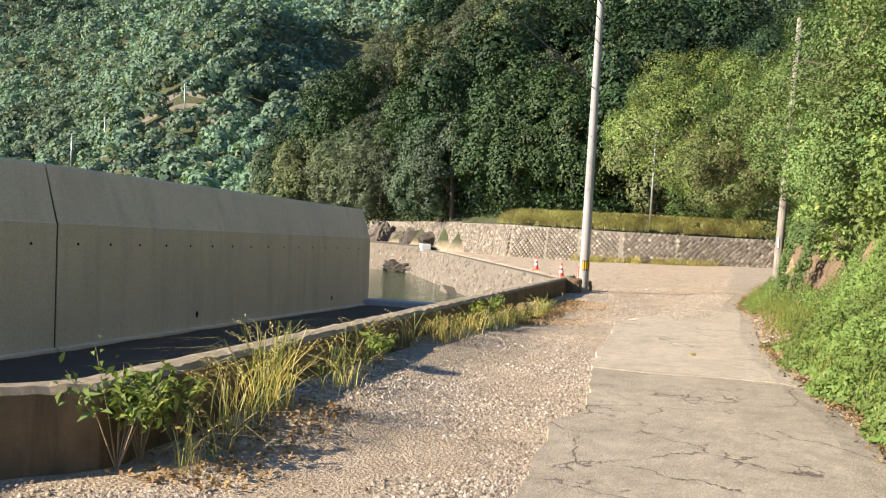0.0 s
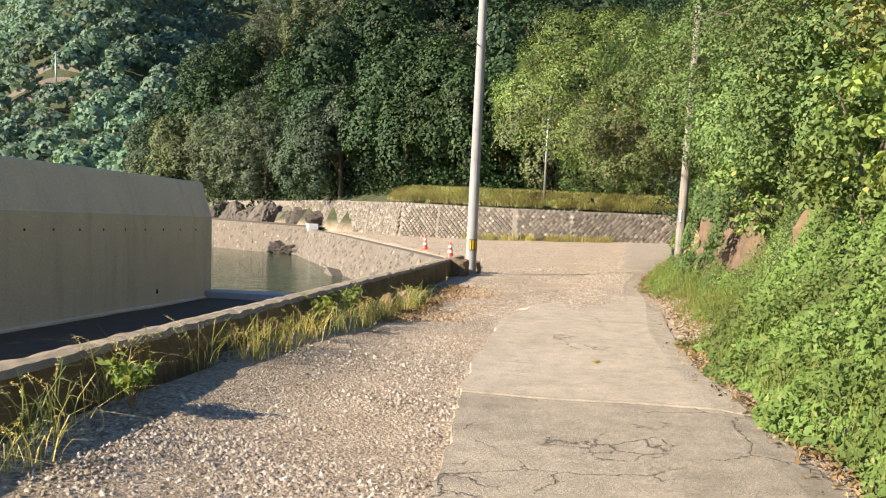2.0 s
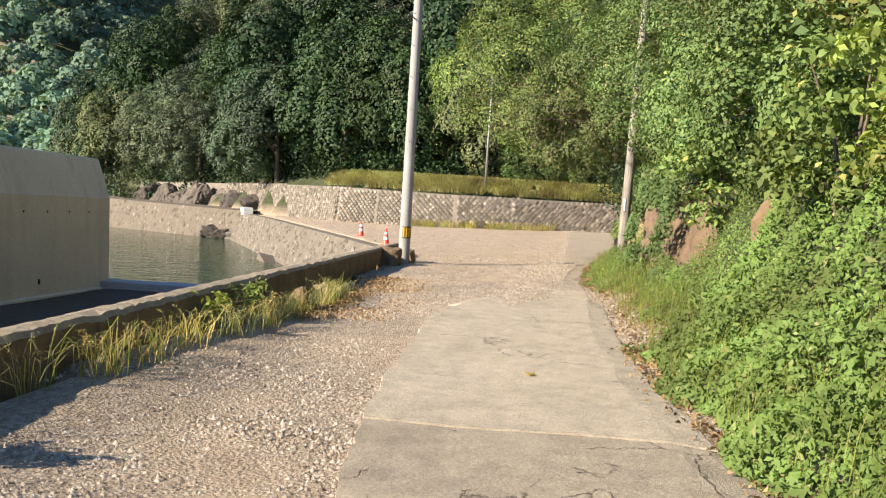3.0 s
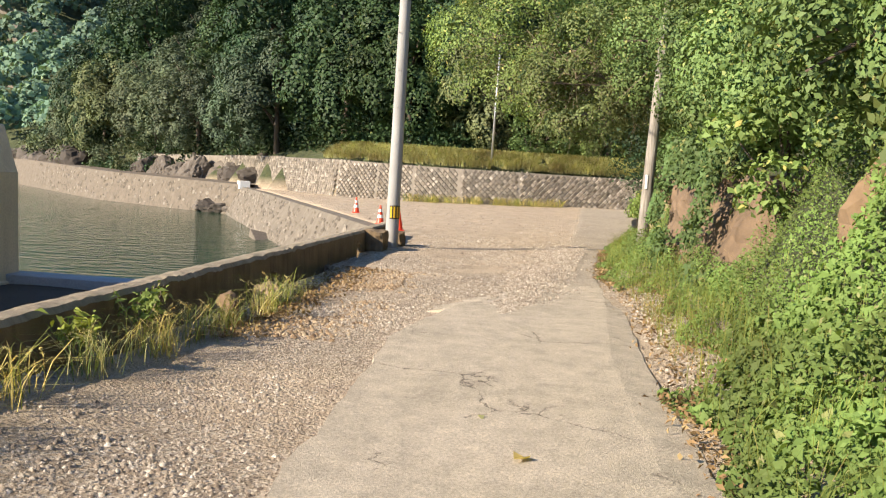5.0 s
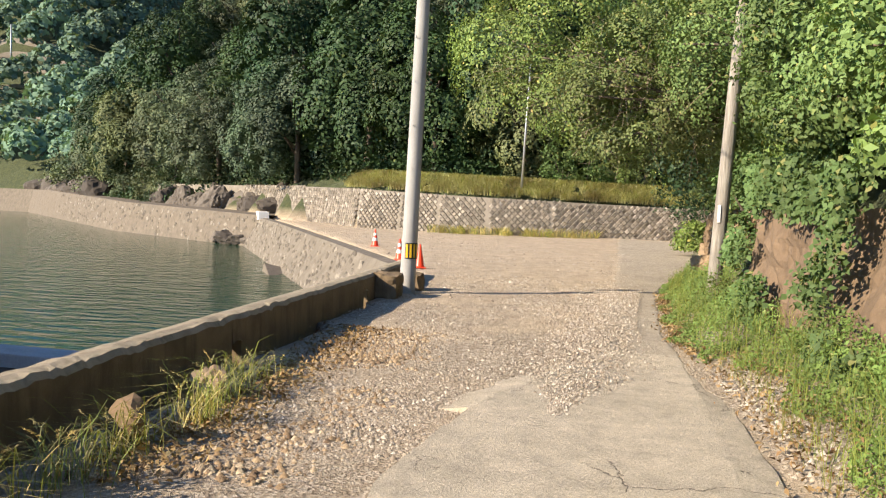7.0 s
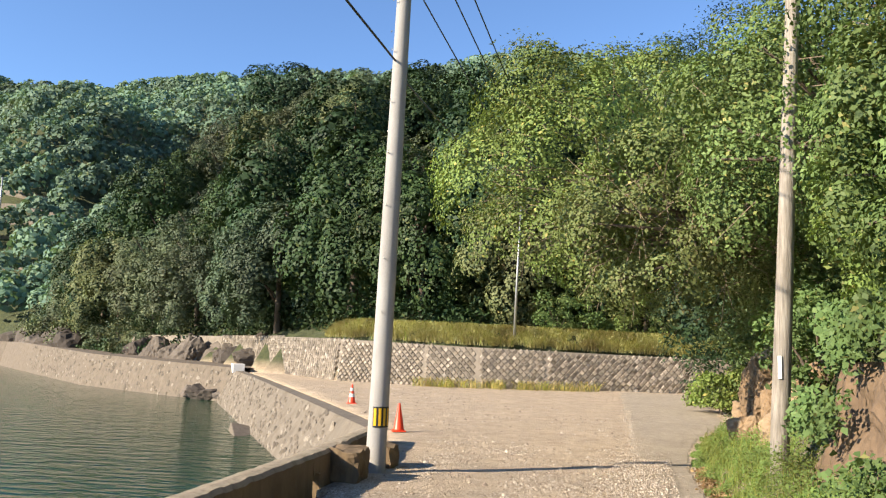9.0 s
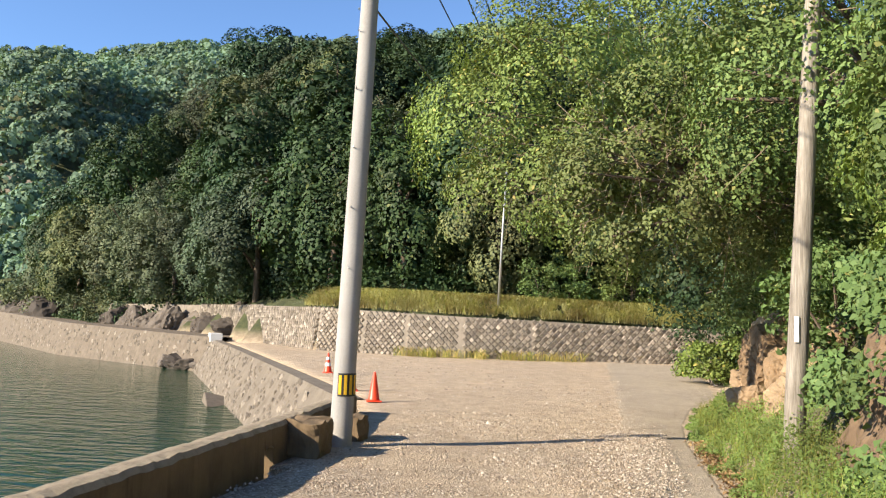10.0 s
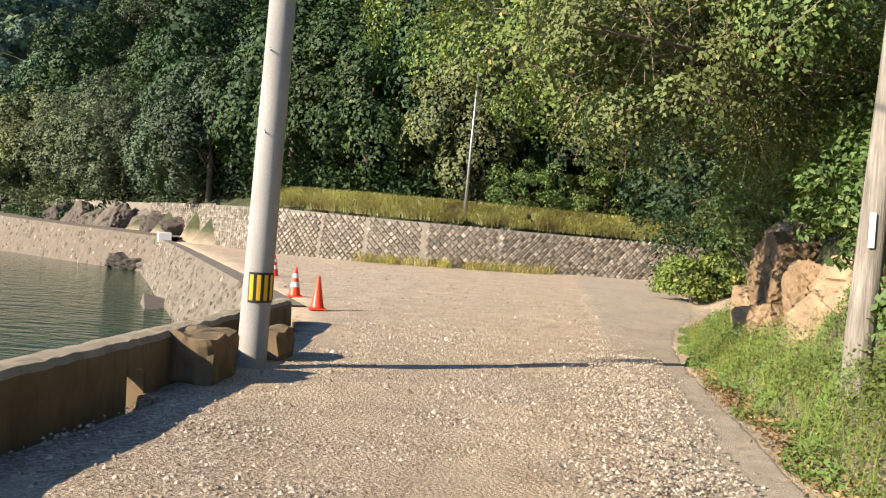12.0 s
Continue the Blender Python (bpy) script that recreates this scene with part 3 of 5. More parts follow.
def quay_stones(line, owner, lean, count, seed, lo, hi):
    """Rubble stones standing proud of a sloping face, in one mesh."""
    rng = random.Random(seed)
    pieces = []
    for _ in range(count):
        i = rng.randrange(lo, min(hi, len(line) - 1))
        a, b = line[i], line[i + 1]
        d = (b - a).normalized()
        out = Vector((-d.y, d.x, 0))
        t = rng.random()
        s = rng.random() * 0.62
        p = a.lerp(b, t) + out * (0.04 + lean * s)
        top = level(p.y) + 0.03 if lean > 1.5 else 0.1 + min(1.2, 0.022 * max(0.0, -24 - p.x))
        c = Vector((p.x, p.y, top - 0.12 - (3.4 + top) * s))
        r = 0.10 + 0.13 * rng.random()
        vs = []
        for k in range(6):
            w = 2 * math.pi * k / 6 + rng.random() * 0.5
            q = r * (0.7 + 0.4 * rng.random())
            vs.append(c + d * math.cos(w) * q * 1.3 + Vector((0, 0, 1)) * math.sin(w) * q + out * (0.3 * math.sin(w) * -q * 0.5))
        vs += [c + out * (0.02 + 0.035 * rng.random()) + (q - c) * 0.8 for q in vs[:6]]
        fs = [(k, (k + 1) % 6, 6 + (k + 1) % 6, 6 + k) for k in range(6)] + [tuple(range(6, 12))]
        pieces.append((vs, fs))
    ob = child("rubble", mesh_from("rubble", *merge(pieces), RUBBLE), owner)
    ob["kind"] = "stuff"


quay_stones(near_line, near_quay, 1.9, 520, 4, 6, len(near_line))
quay_stones(far_line, far_quay, 1.2, 420, 5, 0, 110)


def plain_block(name, m, size, mat, label, category, bevel=0.02):
    bm = box_bm(-size[0] / 2, -size[1] / 2, 0, size[0] / 2, size[1] / 2, size[2], bevel)
    me = bpy.data.meshes.new(name)
    bm.to_mesh(me)
    bm.free()
    me.materials.append(mat)
    ob = new(name, me)
    ob.matrix_world = m
    return tagged(ob, label, category)


# separate block added for the quay wall's own pale corner top
plain_block("quay_corner_top", pose(-27.9, 68.2, -0.15, 0, 0, 32), (0.8, 1.6, 0.62), WHITE, "pale raised corner top of the quay wall", "block")
plain_block("concrete_block", pose(-17.9, 48.6, -2.75, 8, 12, 32), (1.0, 2.6, 0.75), QUAY, "tilted concrete block lying in the shallow water", "concrete block", 0.05)

# ---- stone retaining wall ----
def retaining_wall():
    thing = base("retaining_wall", pose(0, 0, 0), "stone retaining wall of diagonal squared stones under dry grass", "retaining wall", kind="structure")
    line = [Vector((x, y, 0)) for x, y in RETAIN if -50 < x < 41]
    v, f = [], []
    for p in line:
        t, g = along(p.x, RETAIN_TOP), level(p.y) - 0.4
        v += [(p.x, p.y - 0.02 - 0.45, g), (p.x, p.y - 0.02, t), (p.x, p.y + 0.4, t + 0.02), (p.x, p.y + 0.5, g)]
    for i in range(len(line) - 1):
        for k in range(3):
            f.append((i * 4 + k, (i + 1) * 4 + k, (i + 1) * 4 + k + 1, i * 4 + k + 1))
    child("wall_core", mesh_from("wall_core", v, f, MORTAR), thing)
    rng = random.Random(8)
    shapes = []
    for s in range(5):
        r = [0.155 + 0.02 * rng.random() for _ in range(4)]
        vs = [(r[0], 0, 0), (0, 0, r[1]), (-r[2], 0, 0), (0, 0, -r[3])]
        vs += [(x * 0.72, -0.05 - 0.06 * rng.random(), z * 0.72) for x, _, z in vs]
        vs = [(x, y + (0.03 if i < 4 else 0), z) for i, (x, y, z) in enumerate(vs)]
        shapes.append((vs, [(0, 1, 5, 4), (1, 2, 6, 5), (2, 3, 7, 6), (3, 0, 4, 7), (4, 5, 6, 7)]))
    meshes = [mesh_from("stone", *s, MASONRY) for s in shapes]
    far, made = [], 0
    for a, b in zip(line, line[1:]):
        if b.x < -27 or a.x > 4:
            continue
        d = (b - a).normalized()
        out = Vector((d.y, -d.x, 0))
        n = int((b - a).length / 0.34)
        for i in range(n):
            for k in range(18):
                p = a + d * (i + 0.5 * (k % 2)) * 0.34
                z = level(p.y) - 0.1 + 0.17 * k
                t = along(p.x, RETAIN_TOP)
                if z > t - 0.05 or p.x > 3.6:
                    continue
                lean = 0.47 * (t - z) / (t - level(p.y) + 0.4)
                m = Matrix.Translation(p + out * lean + Vector((0, 0, z))) @ Matrix.Rotation(math.atan2(d.y, d.x), 4, "Z") @ Matrix.Rotation(rng.uniform(-0.14, 0.14), 4, "Y")
                s = rng.randrange(5)
                if -9.4 < p.x and made < 300:
                    ob = child("stone", meshes[s], thing)
                    ob.matrix_world = m
                    made += 1
                else:
                    far.append(([m @ Vector(q) for q in shapes[s][0]], shapes[s][1]))
    ob = child("stonework", mesh_from("stonework", *merge(far), MASONRY), thing)
    ob["kind"] = "stuff"


# ---- poles, wires, cones ----
def utility_pole():
    x, y, z = -4.60, 26.0, -0.20
    thing = base("utility_pole", pose(x, y, z), "grey concrete utility pole with a striped warning band", "utility pole")
    pts = [(0, 0, -0.3)] + [(0.026 * k, 0, k * 1.1) for k in range(13)]
    child("shaft", mesh_from("shaft", *tube(pts, [0.158] + [0.156 - 0.0052 * k * 1.1 for k in range(13)], 28), POLE_GREY, True), thing)
    r = 0.156
    v = [(0.022 + (r + 0.003) * math.cos(w), (r + 0.003) * math.sin(w), zz) for zz in (0.78, 1.09) for w in np.linspace(radians(-104), radians(62), 19)]
    band = child("warning_band", mesh_from("warning_band", v, [(k, k + 1, k + 20, k + 19) for k in range(18)], BAND_BLACK, True), thing, "black and yellow striped reflective band")
    for k in range(6):
        w = radians(-92 + 27 * k)
        v = []
        for zz in (0.805, 1.065):
            for s in (-0.13, 0.0, 0.13):
                v.append((0.022 + (r + 0.006) * math.cos(w + s), (r + 0.006) * math.sin(w + s), zz))
        child("stripe", mesh_from("stripe", v, [(0, 1, 4, 3), (1, 2, 5, 4)], YELLOW), band, "yellow stripe")
    for k in range(25):
        zz = 2.1 + 0.42 * k
        w = radians(-70 if k % 2 else 110)
        rr = 0.156 - 0.0052 * zz
        dx, dy = math.cos(w), math.sin(w)
        child("step_bolt", mesh_from("step_bolt", *tube([(dx * (rr - 0.01), dy * (rr - 0.01), zz), (dx * (rr + 0.06), dy * (rr + 0.06), zz), (dx * (rr + 0.065), dy * (rr + 0.065), zz + 0.02)], [0.008, 0.008, 0.008], 6), STEEL), thing)
    return thing


utility_pole()


def wooden_pole():
    x, y, z = 1.07, 25.4, 0.05
    thing = base("wooden_pole", pose(x, y, z), "weathered wooden pole standing in the verge weeds", "pole")
    pts = [(0.0, 0, -0.3)] + [(0.036 * k, 0.01 * math.sin(k), k * 0.8) for k in range(1, 11)]
    child("shaft", mesh_from("shaft", *tube(pts, [0.125 - 0.0042 * k for k in range(11)], 14), POLE_WOOD, True), thing)
    part("number_plate", box_bm(0.0, -0.128, 1.48, 0.05, -0.112, 1.78, 0.004), WHITE, thing, "small white number plate")
    return thing


wooden_pole()


def thin_pole():
    x, y = -7.05, 59.1
    thing = base("thin_pole", pose(x, y, height(x, y) - 0.2), "slender pale steel pole on the grass terrace", "pole")
    child("shaft", mesh_from("shaft", *tube([(0, 0, 0), (0.12, 0, 4.0), (0.25, 0, 7.7)], [0.075, 0.065, 0.05], 10), STEEL, True), thing)


thin_pole()


def wire(name, a, b, sag, r, label):
    a, b = Vector(a), Vector(b)
    pts = [a.lerp(b, t) - Vector((0, 0, sag * 4 * t * (1 - t))) for t in np.linspace(0, 1, 18)]
    return tagged(new(name, mesh_from(name, *tube(pts, [r] * 18, 6), BLACK)), label, "cable")


wire("overhead_cable", (-4.5, 26.0, 6.2), (-4.7, 62.0, 8.5), 0.35, 0.016, "black overhead cable fixed to the concrete pole")
wire("overhead_cable", (-4.5, 26.0, 6.35), (-5.6, -8.0, 8.6), 0.3, 0.018, "black overhead cable fixed to the concrete pole")
for dx in (0.0, 0.55, 0.88):
    wire("overhead_wire", (-3.85 + dx, -8.0, 7.6), (-4.5 + dx * 0.9, 64.0, 7.9), 0.25, 0.013, "thin overhead wire running above the road")


def traffic_cone(x, y, label, white=False, lean=0.0):
    thing = base("traffic_cone", pose(x, y, level(y) + 0.01, lean, 0, 20), label, "traffic cone", "cones by the quay")
    bm = box_bm(-0.18, -0.18, 0, 0.18, 0.18, 0.03, 0.012)
    part("foot", bm, ORANGE, thing)
    body = child("body", mesh_from("body", *tube([(0, 0, 0.03), (0, 0, 0.06), (0, 0, 0.66), (0, 0, 0.70)], [0.15, 0.135, 0.035, 0.028], 20), ORANGE, True), thing)
    if white:
        for z0, z1 in ((0.24, 0.36), (0.46, 0.56)):
            child("reflective_sleeve", mesh_from("reflective_sleeve", *tube([(0, 0, z0), (0, 0, z1)], [0.139 - 0.166 * (z0 - 0.06), 0.139 - 0.166 * (z1 - 0.06)], 20, False), WHITE, True), body, "white reflective sleeve")


traffic_cone(-6.55, 34.3, "faded orange traffic cone on the gravel")
traffic_cone(-7.85, 36.6, "orange traffic cone with a white sleeve at the quay edge", True, 3)
traffic_cone(-10.65, 42.6, "orange traffic cone with white sleeves farther along the quay", True)

for i, (x, y, h) in enumerate(((2.55, 45.5, 0.75), (4.0, 45.0, 0.8))):
    ob = new("fence_post", mesh_from("fence_post", *tube([(0, 0, -0.3), (0.01, 0, h * 0.6), (0, 0.01, h)], [0.09, 0.085, 0.08], 10), POLE_WOOD, True))
    ob.matrix_world = pose(x, y, height(x, y))
    tagged(ob, "short weathered wooden fence post under the bushes", "fence post", "fence posts")

# ---- rocks ----
def rock(x, y, z, size, mat, label, category, seed, group="", sub=4):
    bm = bmesh.new()
    bmesh.ops.create_icosphere(bm, subdivisions=sub, radius=1.0)
    off = Vector((seed * 3.7, seed * 1.3, seed * 2.1))
    rng = random.Random(seed * 17 + 3)
    cuts = [(Vector((rng.gauss(0, 1), rng.gauss(0, 1), rng.gauss(0, 0.8))).normalized(), rng.uniform(0.5, 0.82)) for _ in range(17)]
    for v in bm.verts:
        q = v.co.copy()
        # broken faces: the ball is cut by random planes, then roughened
        far = min([1.0] + [d / q.dot(n) for n, d in cuts if q.dot(n) > 0.05])
        crack = noise.voronoi(q * 2.2 + off)[0]
        v.co = q * (far * 1.12 - 0.10 * max(0.0, 0.12 - (crack[1] - crack[0])) / 0.12 + 0.05 * noise.noise(q * 4 + off) + 0.03 * noise.noise(q * 9 + off) + 0.015 * noise.noise(q * 22 + off))
        v.co = Vector((v.co.x * size[0], v.co.y * size[1], v.co.z * size[2]))
    me = bpy.data.meshes.new("rock")
    bm.to_mesh(me)
    bm.free()
    me.materials.append(mat)
    ob = new("rock", me)
    ob.matrix_world = pose(x, y, z, 0, 0, seed * 47 % 360)
    return tagged(ob, label, category, group)


for k, (x, y, z, a, b, c) in enumerate(((1.80, 34.9, 0.45, 0.6, 0.8, 0.7), (2.0, 33.4, 1.05, 0.65, 0.9, 0.85), (2.1, 33.7, 1.7, 0.55, 0.65, 0.5), (1.9, 32.0, 0.8, 0.65, 0.9, 0.85), (2.1, 30.6, 1.15, 0.65, 0.9, 0.7), (1.6, 33.0, 0.35, 0.45, 0.7, 0.5), (2.15, 29.3, 1.4, 0.55, 0.8, 0.55), (1.75, 31.0, 0.55, 0.5, 0.7, 0.5))):
    rock(x - 0.08, y - 2.3, z, (a * 0.75, b * 0.85, c * 0.85), TAN_ROCK, "cracked tan sandstone block in the roadside outcrop", "rock", 1 + k, "bank rocks", 5)
rock(2.66, 14.9, 1.2, (0.36, 0.55, 0.75), TAN_ROCK, "bare tan earth face in the overgrown bank", "rock", 8, "bank rocks")
_r = random.Random(31)
for k in range(28):
    x = -23.5 - 0.85 * k + _r.uniform(-0.6, 0.6)
    y = along(x, FAR_QUAY) + 5.2 + _r.uniform(0, 2.0) + (1.0 if x > -28 else 0)
    rock(x, y - 0.4, 0.35 + _r.uniform(0, 0.5), (1.5 + 0.7 * _r.random(), 1.4, 1.3 + 0.8 * _r.random()), ROCK_SHADED, "jagged shore rock below the trees, their shade in its dark colour", "rock", 10 + k, "shore rocks", 4)
for k in range(7):
    x = -62 - 5.0 * k
    rock(x, along(x, FAR_QUAY) + 3.4, 0.9, (3.0, 2.2, 1.8 + _r.random()), ROCK_SHADED, "dark jagged rock at the far water's edge", "rock", 40 + k, "shore rocks", 3)
for k, (x, y, s) in enumerate(((-30.0, 68.5, 0.7), (-31.2, 69.0, 0.8), (-32.4, 69.6, 0.6), (-28.9, 68.2, 0.5))):
    rock(x, y, -1.75, (s * 1.3, s * 1.5, s * 0.8), ROCK_SHADED, "tumbled dark stone at the foot of the quay", "rock", 60 + k, "fallen stones", 3)

for k, (x, y, a) in enumerate(((-3.66, 16.6, 0.19), (-3.55, 15.3, 0.21))):
    rock(x, y, 0.12, (a, a * 0.8, a), TAN_ROCK, "pale broken concrete lump lying by the low wall", "rock", 71 + k, "lumps by the wall", 3)


# the bare earth face cut into the bank above the verge weeds
def earth_face():
    v, f = [], []
    ys, rows = spaced(17.6, 25.4, 0.11), 18
    for y in ys:
        fade = smooth(17.6, 18.6, y) * (1 - smooth(24.7, 25.4, y))
        for k in range(rows + 1):
            t = k / rows
            q = Vector((t * 2.2, y, 3.0))
            x = along(y, VERGE) + 0.98 + 0.50 * t + (1 - fade) * 0.9
            x += 0.22 * noise.noise(q * 0.9) + 0.10 * noise.noise(q * 2.6) + 0.05 * noise.noise(q * 7.0) + 0.02 * noise.noise(q * 19.0)
            v.append((x, y, level(y) + 0.1 + 1.75 * t))
    m = rows + 1
    for j in range(len(ys) - 1):
        for k in range(rows):
            f.append((j * m + k, (j + 1) * m + k, (j + 1) * m + k + 1, j * m + k + 1))
    tagged(new("bank_face", mesh_from("bank_face", v, f, EARTH_FACE)), "bare tan earth face of the roadside bank", "bank", kind="structure")
    rng = np.random.default_rng(88)
    P = []
    while len(P) < 5200:
        y, z = 17.6 + 7.8 * rng.random(), 0.3 + 2.2 * rng.random()
        if noise.noise(Vector((y * 0.8, z * 1.3, 7))) + 0.25 * abs(z - 1.25) > 0.16 + 0.25 * rng.random():
            P.append((along(y, VERGE) + 0.98 + 0.5 * (z - 0.1) / 2.1 - 0.12 - 0.22 * rng.random(), y, z))
    P = np.array(P)
    N = unit(np.array([-0.8, -0.4, 0.4]) + 0.5 * rng.normal(size=P.shape))
    tagged(new("bank_ivy", quads_mesh("bank_ivy", leaf_corners(rng, P, N, 0.085, 0.7, 0.2), LEAF_BRIGHT)), "patchy green ivy hanging over the earth face", "ivy", kind="stuff")


earth_face()

# ---- trees ----
def crown_centres(rng, n, rx, ry, rz, mid, low=-0.75):
    u = unit(rng.normal(size=(n, 3)))
    u[:, 2] = np.clip(u[:, 2], low, 1)
    d = 0.70 + 0.30 * rng.random((n, 1)) ** 0.6
    return np.array(mid) + u * d * np.array([rx, ry, rz])


def limbs(rng, h, spread, count, thick, start=0.25):
    pieces = [tube([(0, 0, -0.6), (0.1, 0, h * 0.3), (rng.uniform(-0.4, 0.4), rng.uniform(-0.3, 0.3), h * 0.75)], [thick, thick * 0.8, thick * 0.3], 8)]
    for k in range(count):
        w = 2 * math.pi * (k + rng.random()) / count
        z0 = h * (start + 0.45 * k / count)
        l = spread * (0.55 + 0.4 * rng.random())
        a = (0.08, 0, z0)
        b = (math.cos(w) * l * 0.5, math.sin(w) * l * 0.5, z0 + h * 0.16)
        c = (math.cos(w) * l, math.sin(w) * l, z0 + h * (0.18 + 0.15 * rng.random()))
        pieces.append(tube([a, b, c], [thick * 0.42, thick * 0.28, thick * 0.08], 6))
    return merge(pieces)


def shell_leaves(rng, centres, radii, per, size):
    """Leaves lying on the shells of rounded lumps, so that each lump has a lit and a dark side."""
    out = []
    for c, r in zip(centres, radii):
        n = max(6, int(per * (r / np.mean(radii)) ** 2))
        u = unit(rng.normal(size=(n, 3)))
        P = np.asarray(c) + u * (0.82 + 0.25 * rng.random((n, 1))) * np.array([r, r, r * 0.72])
        out.append(leaf_corners(rng, P, unit(u * [1, 1, 1.3] + 0.2 * rng.normal(size=(n, 3))), size, 0.62))
    return np.concatenate(out)


def apart_centres(rng, n, rx, ry, rz, mid, low, gap):
    """Centres of leaf tufts on a crown's uneven skin, kept apart from one another so that dark gaps stay between them."""
    kept = []
    for _ in range(n * 12):
        u = unit(rng.normal(size=(1, 3)))[0]
        if u[2] < low:
            continue
        bulge = 0.86 + 0.20 * noise.noise(Vector(u * 1.7) + Vector(mid)) + 0.14 * rng.random()
        p = u * bulge * np.array([rx, ry, rz])
        if all(np.sum((p - q) ** 2) > gap * gap for q in kept):
            kept.append(p)
            if len(kept) == n:
                break
    return np.array(kept) + np.array(mid)


def bough_tufts(rng, boughs, tufts, rx, ry, rz, mid, gap, low=-0.7):
    """A crown of rounded boughs with clefts between them: the tufts' centres on the boughs' outer sides, and each one's bough."""
    mid = np.array(mid)
    mean = (rx + ry + rz) / 3
    B = apart_centres(rng, boughs, rx * 0.66, ry * 0.66, rz * 0.68, mid, low, mean * 0.48)
    shape = np.array([rx, ry, rz]) / mean * mean * 0.40
    size = 0.78 + 0.5 * rng.random(len(B))
    kept, owner = [], []
    for _ in range(tufts * 9):
        i = rng.integers(len(B))
        u = unit(rng.normal(size=(1, 3)))[0]
        away = unit(((B[i] - mid) / np.array([rx, ry, rz]) + [0, 0, 0.25])[None])[0]
        if u @ away < -0.25:
            continue
        p = B[i] + u * shape * size[i] * (0.9 + 0.2 * rng.random())
        inside = np.sum(((p - B) / (shape * size[:, None])) ** 2, axis=1) < 0.72
        inside[i] = False
        if inside.any() or (kept and np.min(np.sum((np.array(kept) - p) ** 2, axis=1)) < gap * gap):
            continue
        kept.append(p)
        owner.append(B[i])
        if len(kept) == tufts:
            break
    return np.array(kept), np.array(owner), B, mean * 0.30 * size


def tuft_leaves(rng, centres, radii, per, size, mids, flat=0.62):
    """Domed tufts of leaves that shelve outwards from their boughs, bare underneath."""
    out = []
    for c, r, m in zip(centres, radii, mids):
        n = max(8, int(per * (r / np.mean(radii)) ** 2))
        away = unit((np.asarray(c) - np.asarray(m))[None])[0]
        axis = unit((away * [0.85, 0.85, 0.6] + [0, 0, 0.55])[None])[0]
        u = unit(rng.normal(size=(n, 3)))
        dot = u @ axis
        u = np.where((dot < -0.1)[:, None], u - 2 * dot[:, None] * axis, u)
        dot = (u @ axis)[:, None]
        P = np.asarray(c) + r * (0.72 + 0.34 * rng.random((n, 1))) * (u - (1 - flat) * dot * axis)
        P[:, 2] -= 0.25 * r * (1 - dot[:, 0])
        out.append(leaf_corners(rng, P, unit(0.7 * u + 0.65 * axis + 0.24 * rng.normal(size=(n, 3))), size, 0.6))
    return np.concatenate(out)


def tree(seed, h, r, leaf_mat, leaf, lumps, per, label, group, lump=0.22, mid=0.50, name="tree"):
    rng = np.random.default_rng(seed)
    thing = base(name, pose(0, 0, -50), label, "tree", group)
    child("trunk", mesh_from("trunk", *limbs(rng, h, r * 0.8, 7, 0.028 * h), BARK, True), thing)
    m = (0, 0, h * mid)
    c, own, B, rb = bough_tufts(rng, 15, lumps, r, r, h * (1 - mid), m, r * lump * 0.8)
    rad = r * lump * (0.62 + 0.62 * rng.random(len(c)))
    child("crown", quads_mesh("crown", np.concatenate([tuft_leaves(rng, c, rad, per, leaf, own), shell_leaves(rng, B, rb * 0.9, 110, leaf * 1.9)]), leaf_mat), thing)
    return thing


FOREST = [
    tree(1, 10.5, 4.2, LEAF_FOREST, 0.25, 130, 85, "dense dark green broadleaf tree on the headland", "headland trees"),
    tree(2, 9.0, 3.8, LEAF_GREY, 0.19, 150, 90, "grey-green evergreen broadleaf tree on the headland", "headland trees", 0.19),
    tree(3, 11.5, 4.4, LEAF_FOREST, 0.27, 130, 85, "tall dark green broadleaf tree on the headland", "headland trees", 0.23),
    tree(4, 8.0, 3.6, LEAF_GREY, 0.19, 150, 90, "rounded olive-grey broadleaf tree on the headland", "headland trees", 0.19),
]


def plant_forest():
    rng = random.Random(12)
    spots = []
    for row, back in enumerate((6.5, 11.5, 16.5, 22, 28, 34)):
        x = -66.0 + 2.0 * (row % 2)
        while x < 14:
            px, py = x + rng.uniform(-1.2, 1.2), 0
            py = along(px, RETAIN) + back + rng.uniform(-1.3, 1.3)
            if px < -24:
                py -= 5.0
            if row == 0 and px > -19:
                py += 1.5
            spots.append((px, py, row))
            x += 6.6 + 0.25 * row
    for px, py, row in spots:
        if hills(px, py) < -1 or px < -0.72 * py + 3.5:
            continue
        k = rng.choice((1, 3, 1, 0)) if px < -26 else rng.choice((0, 2, 0, 2, 1, 3))
        if row >= 2 and px > 3:
            continue
        s = rng.uniform(1.0, 1.4)
        z = max(height(px, py), 0.6) - 0.2
        copy_thing(FOREST[k], pose(px, py, z, rng.uniform(-4, 4), rng.uniform(-4, 4), rng.uniform(0, 360)) @ Matrix.Diagonal((s, s, s * rng.uniform(0.9, 1.1), 1)))


plant_forest()
for t in FOREST:
    for o in list(t.children_recursive):
        bpy.data.objects.remove(o)
    bpy.data.objects.remove(t)


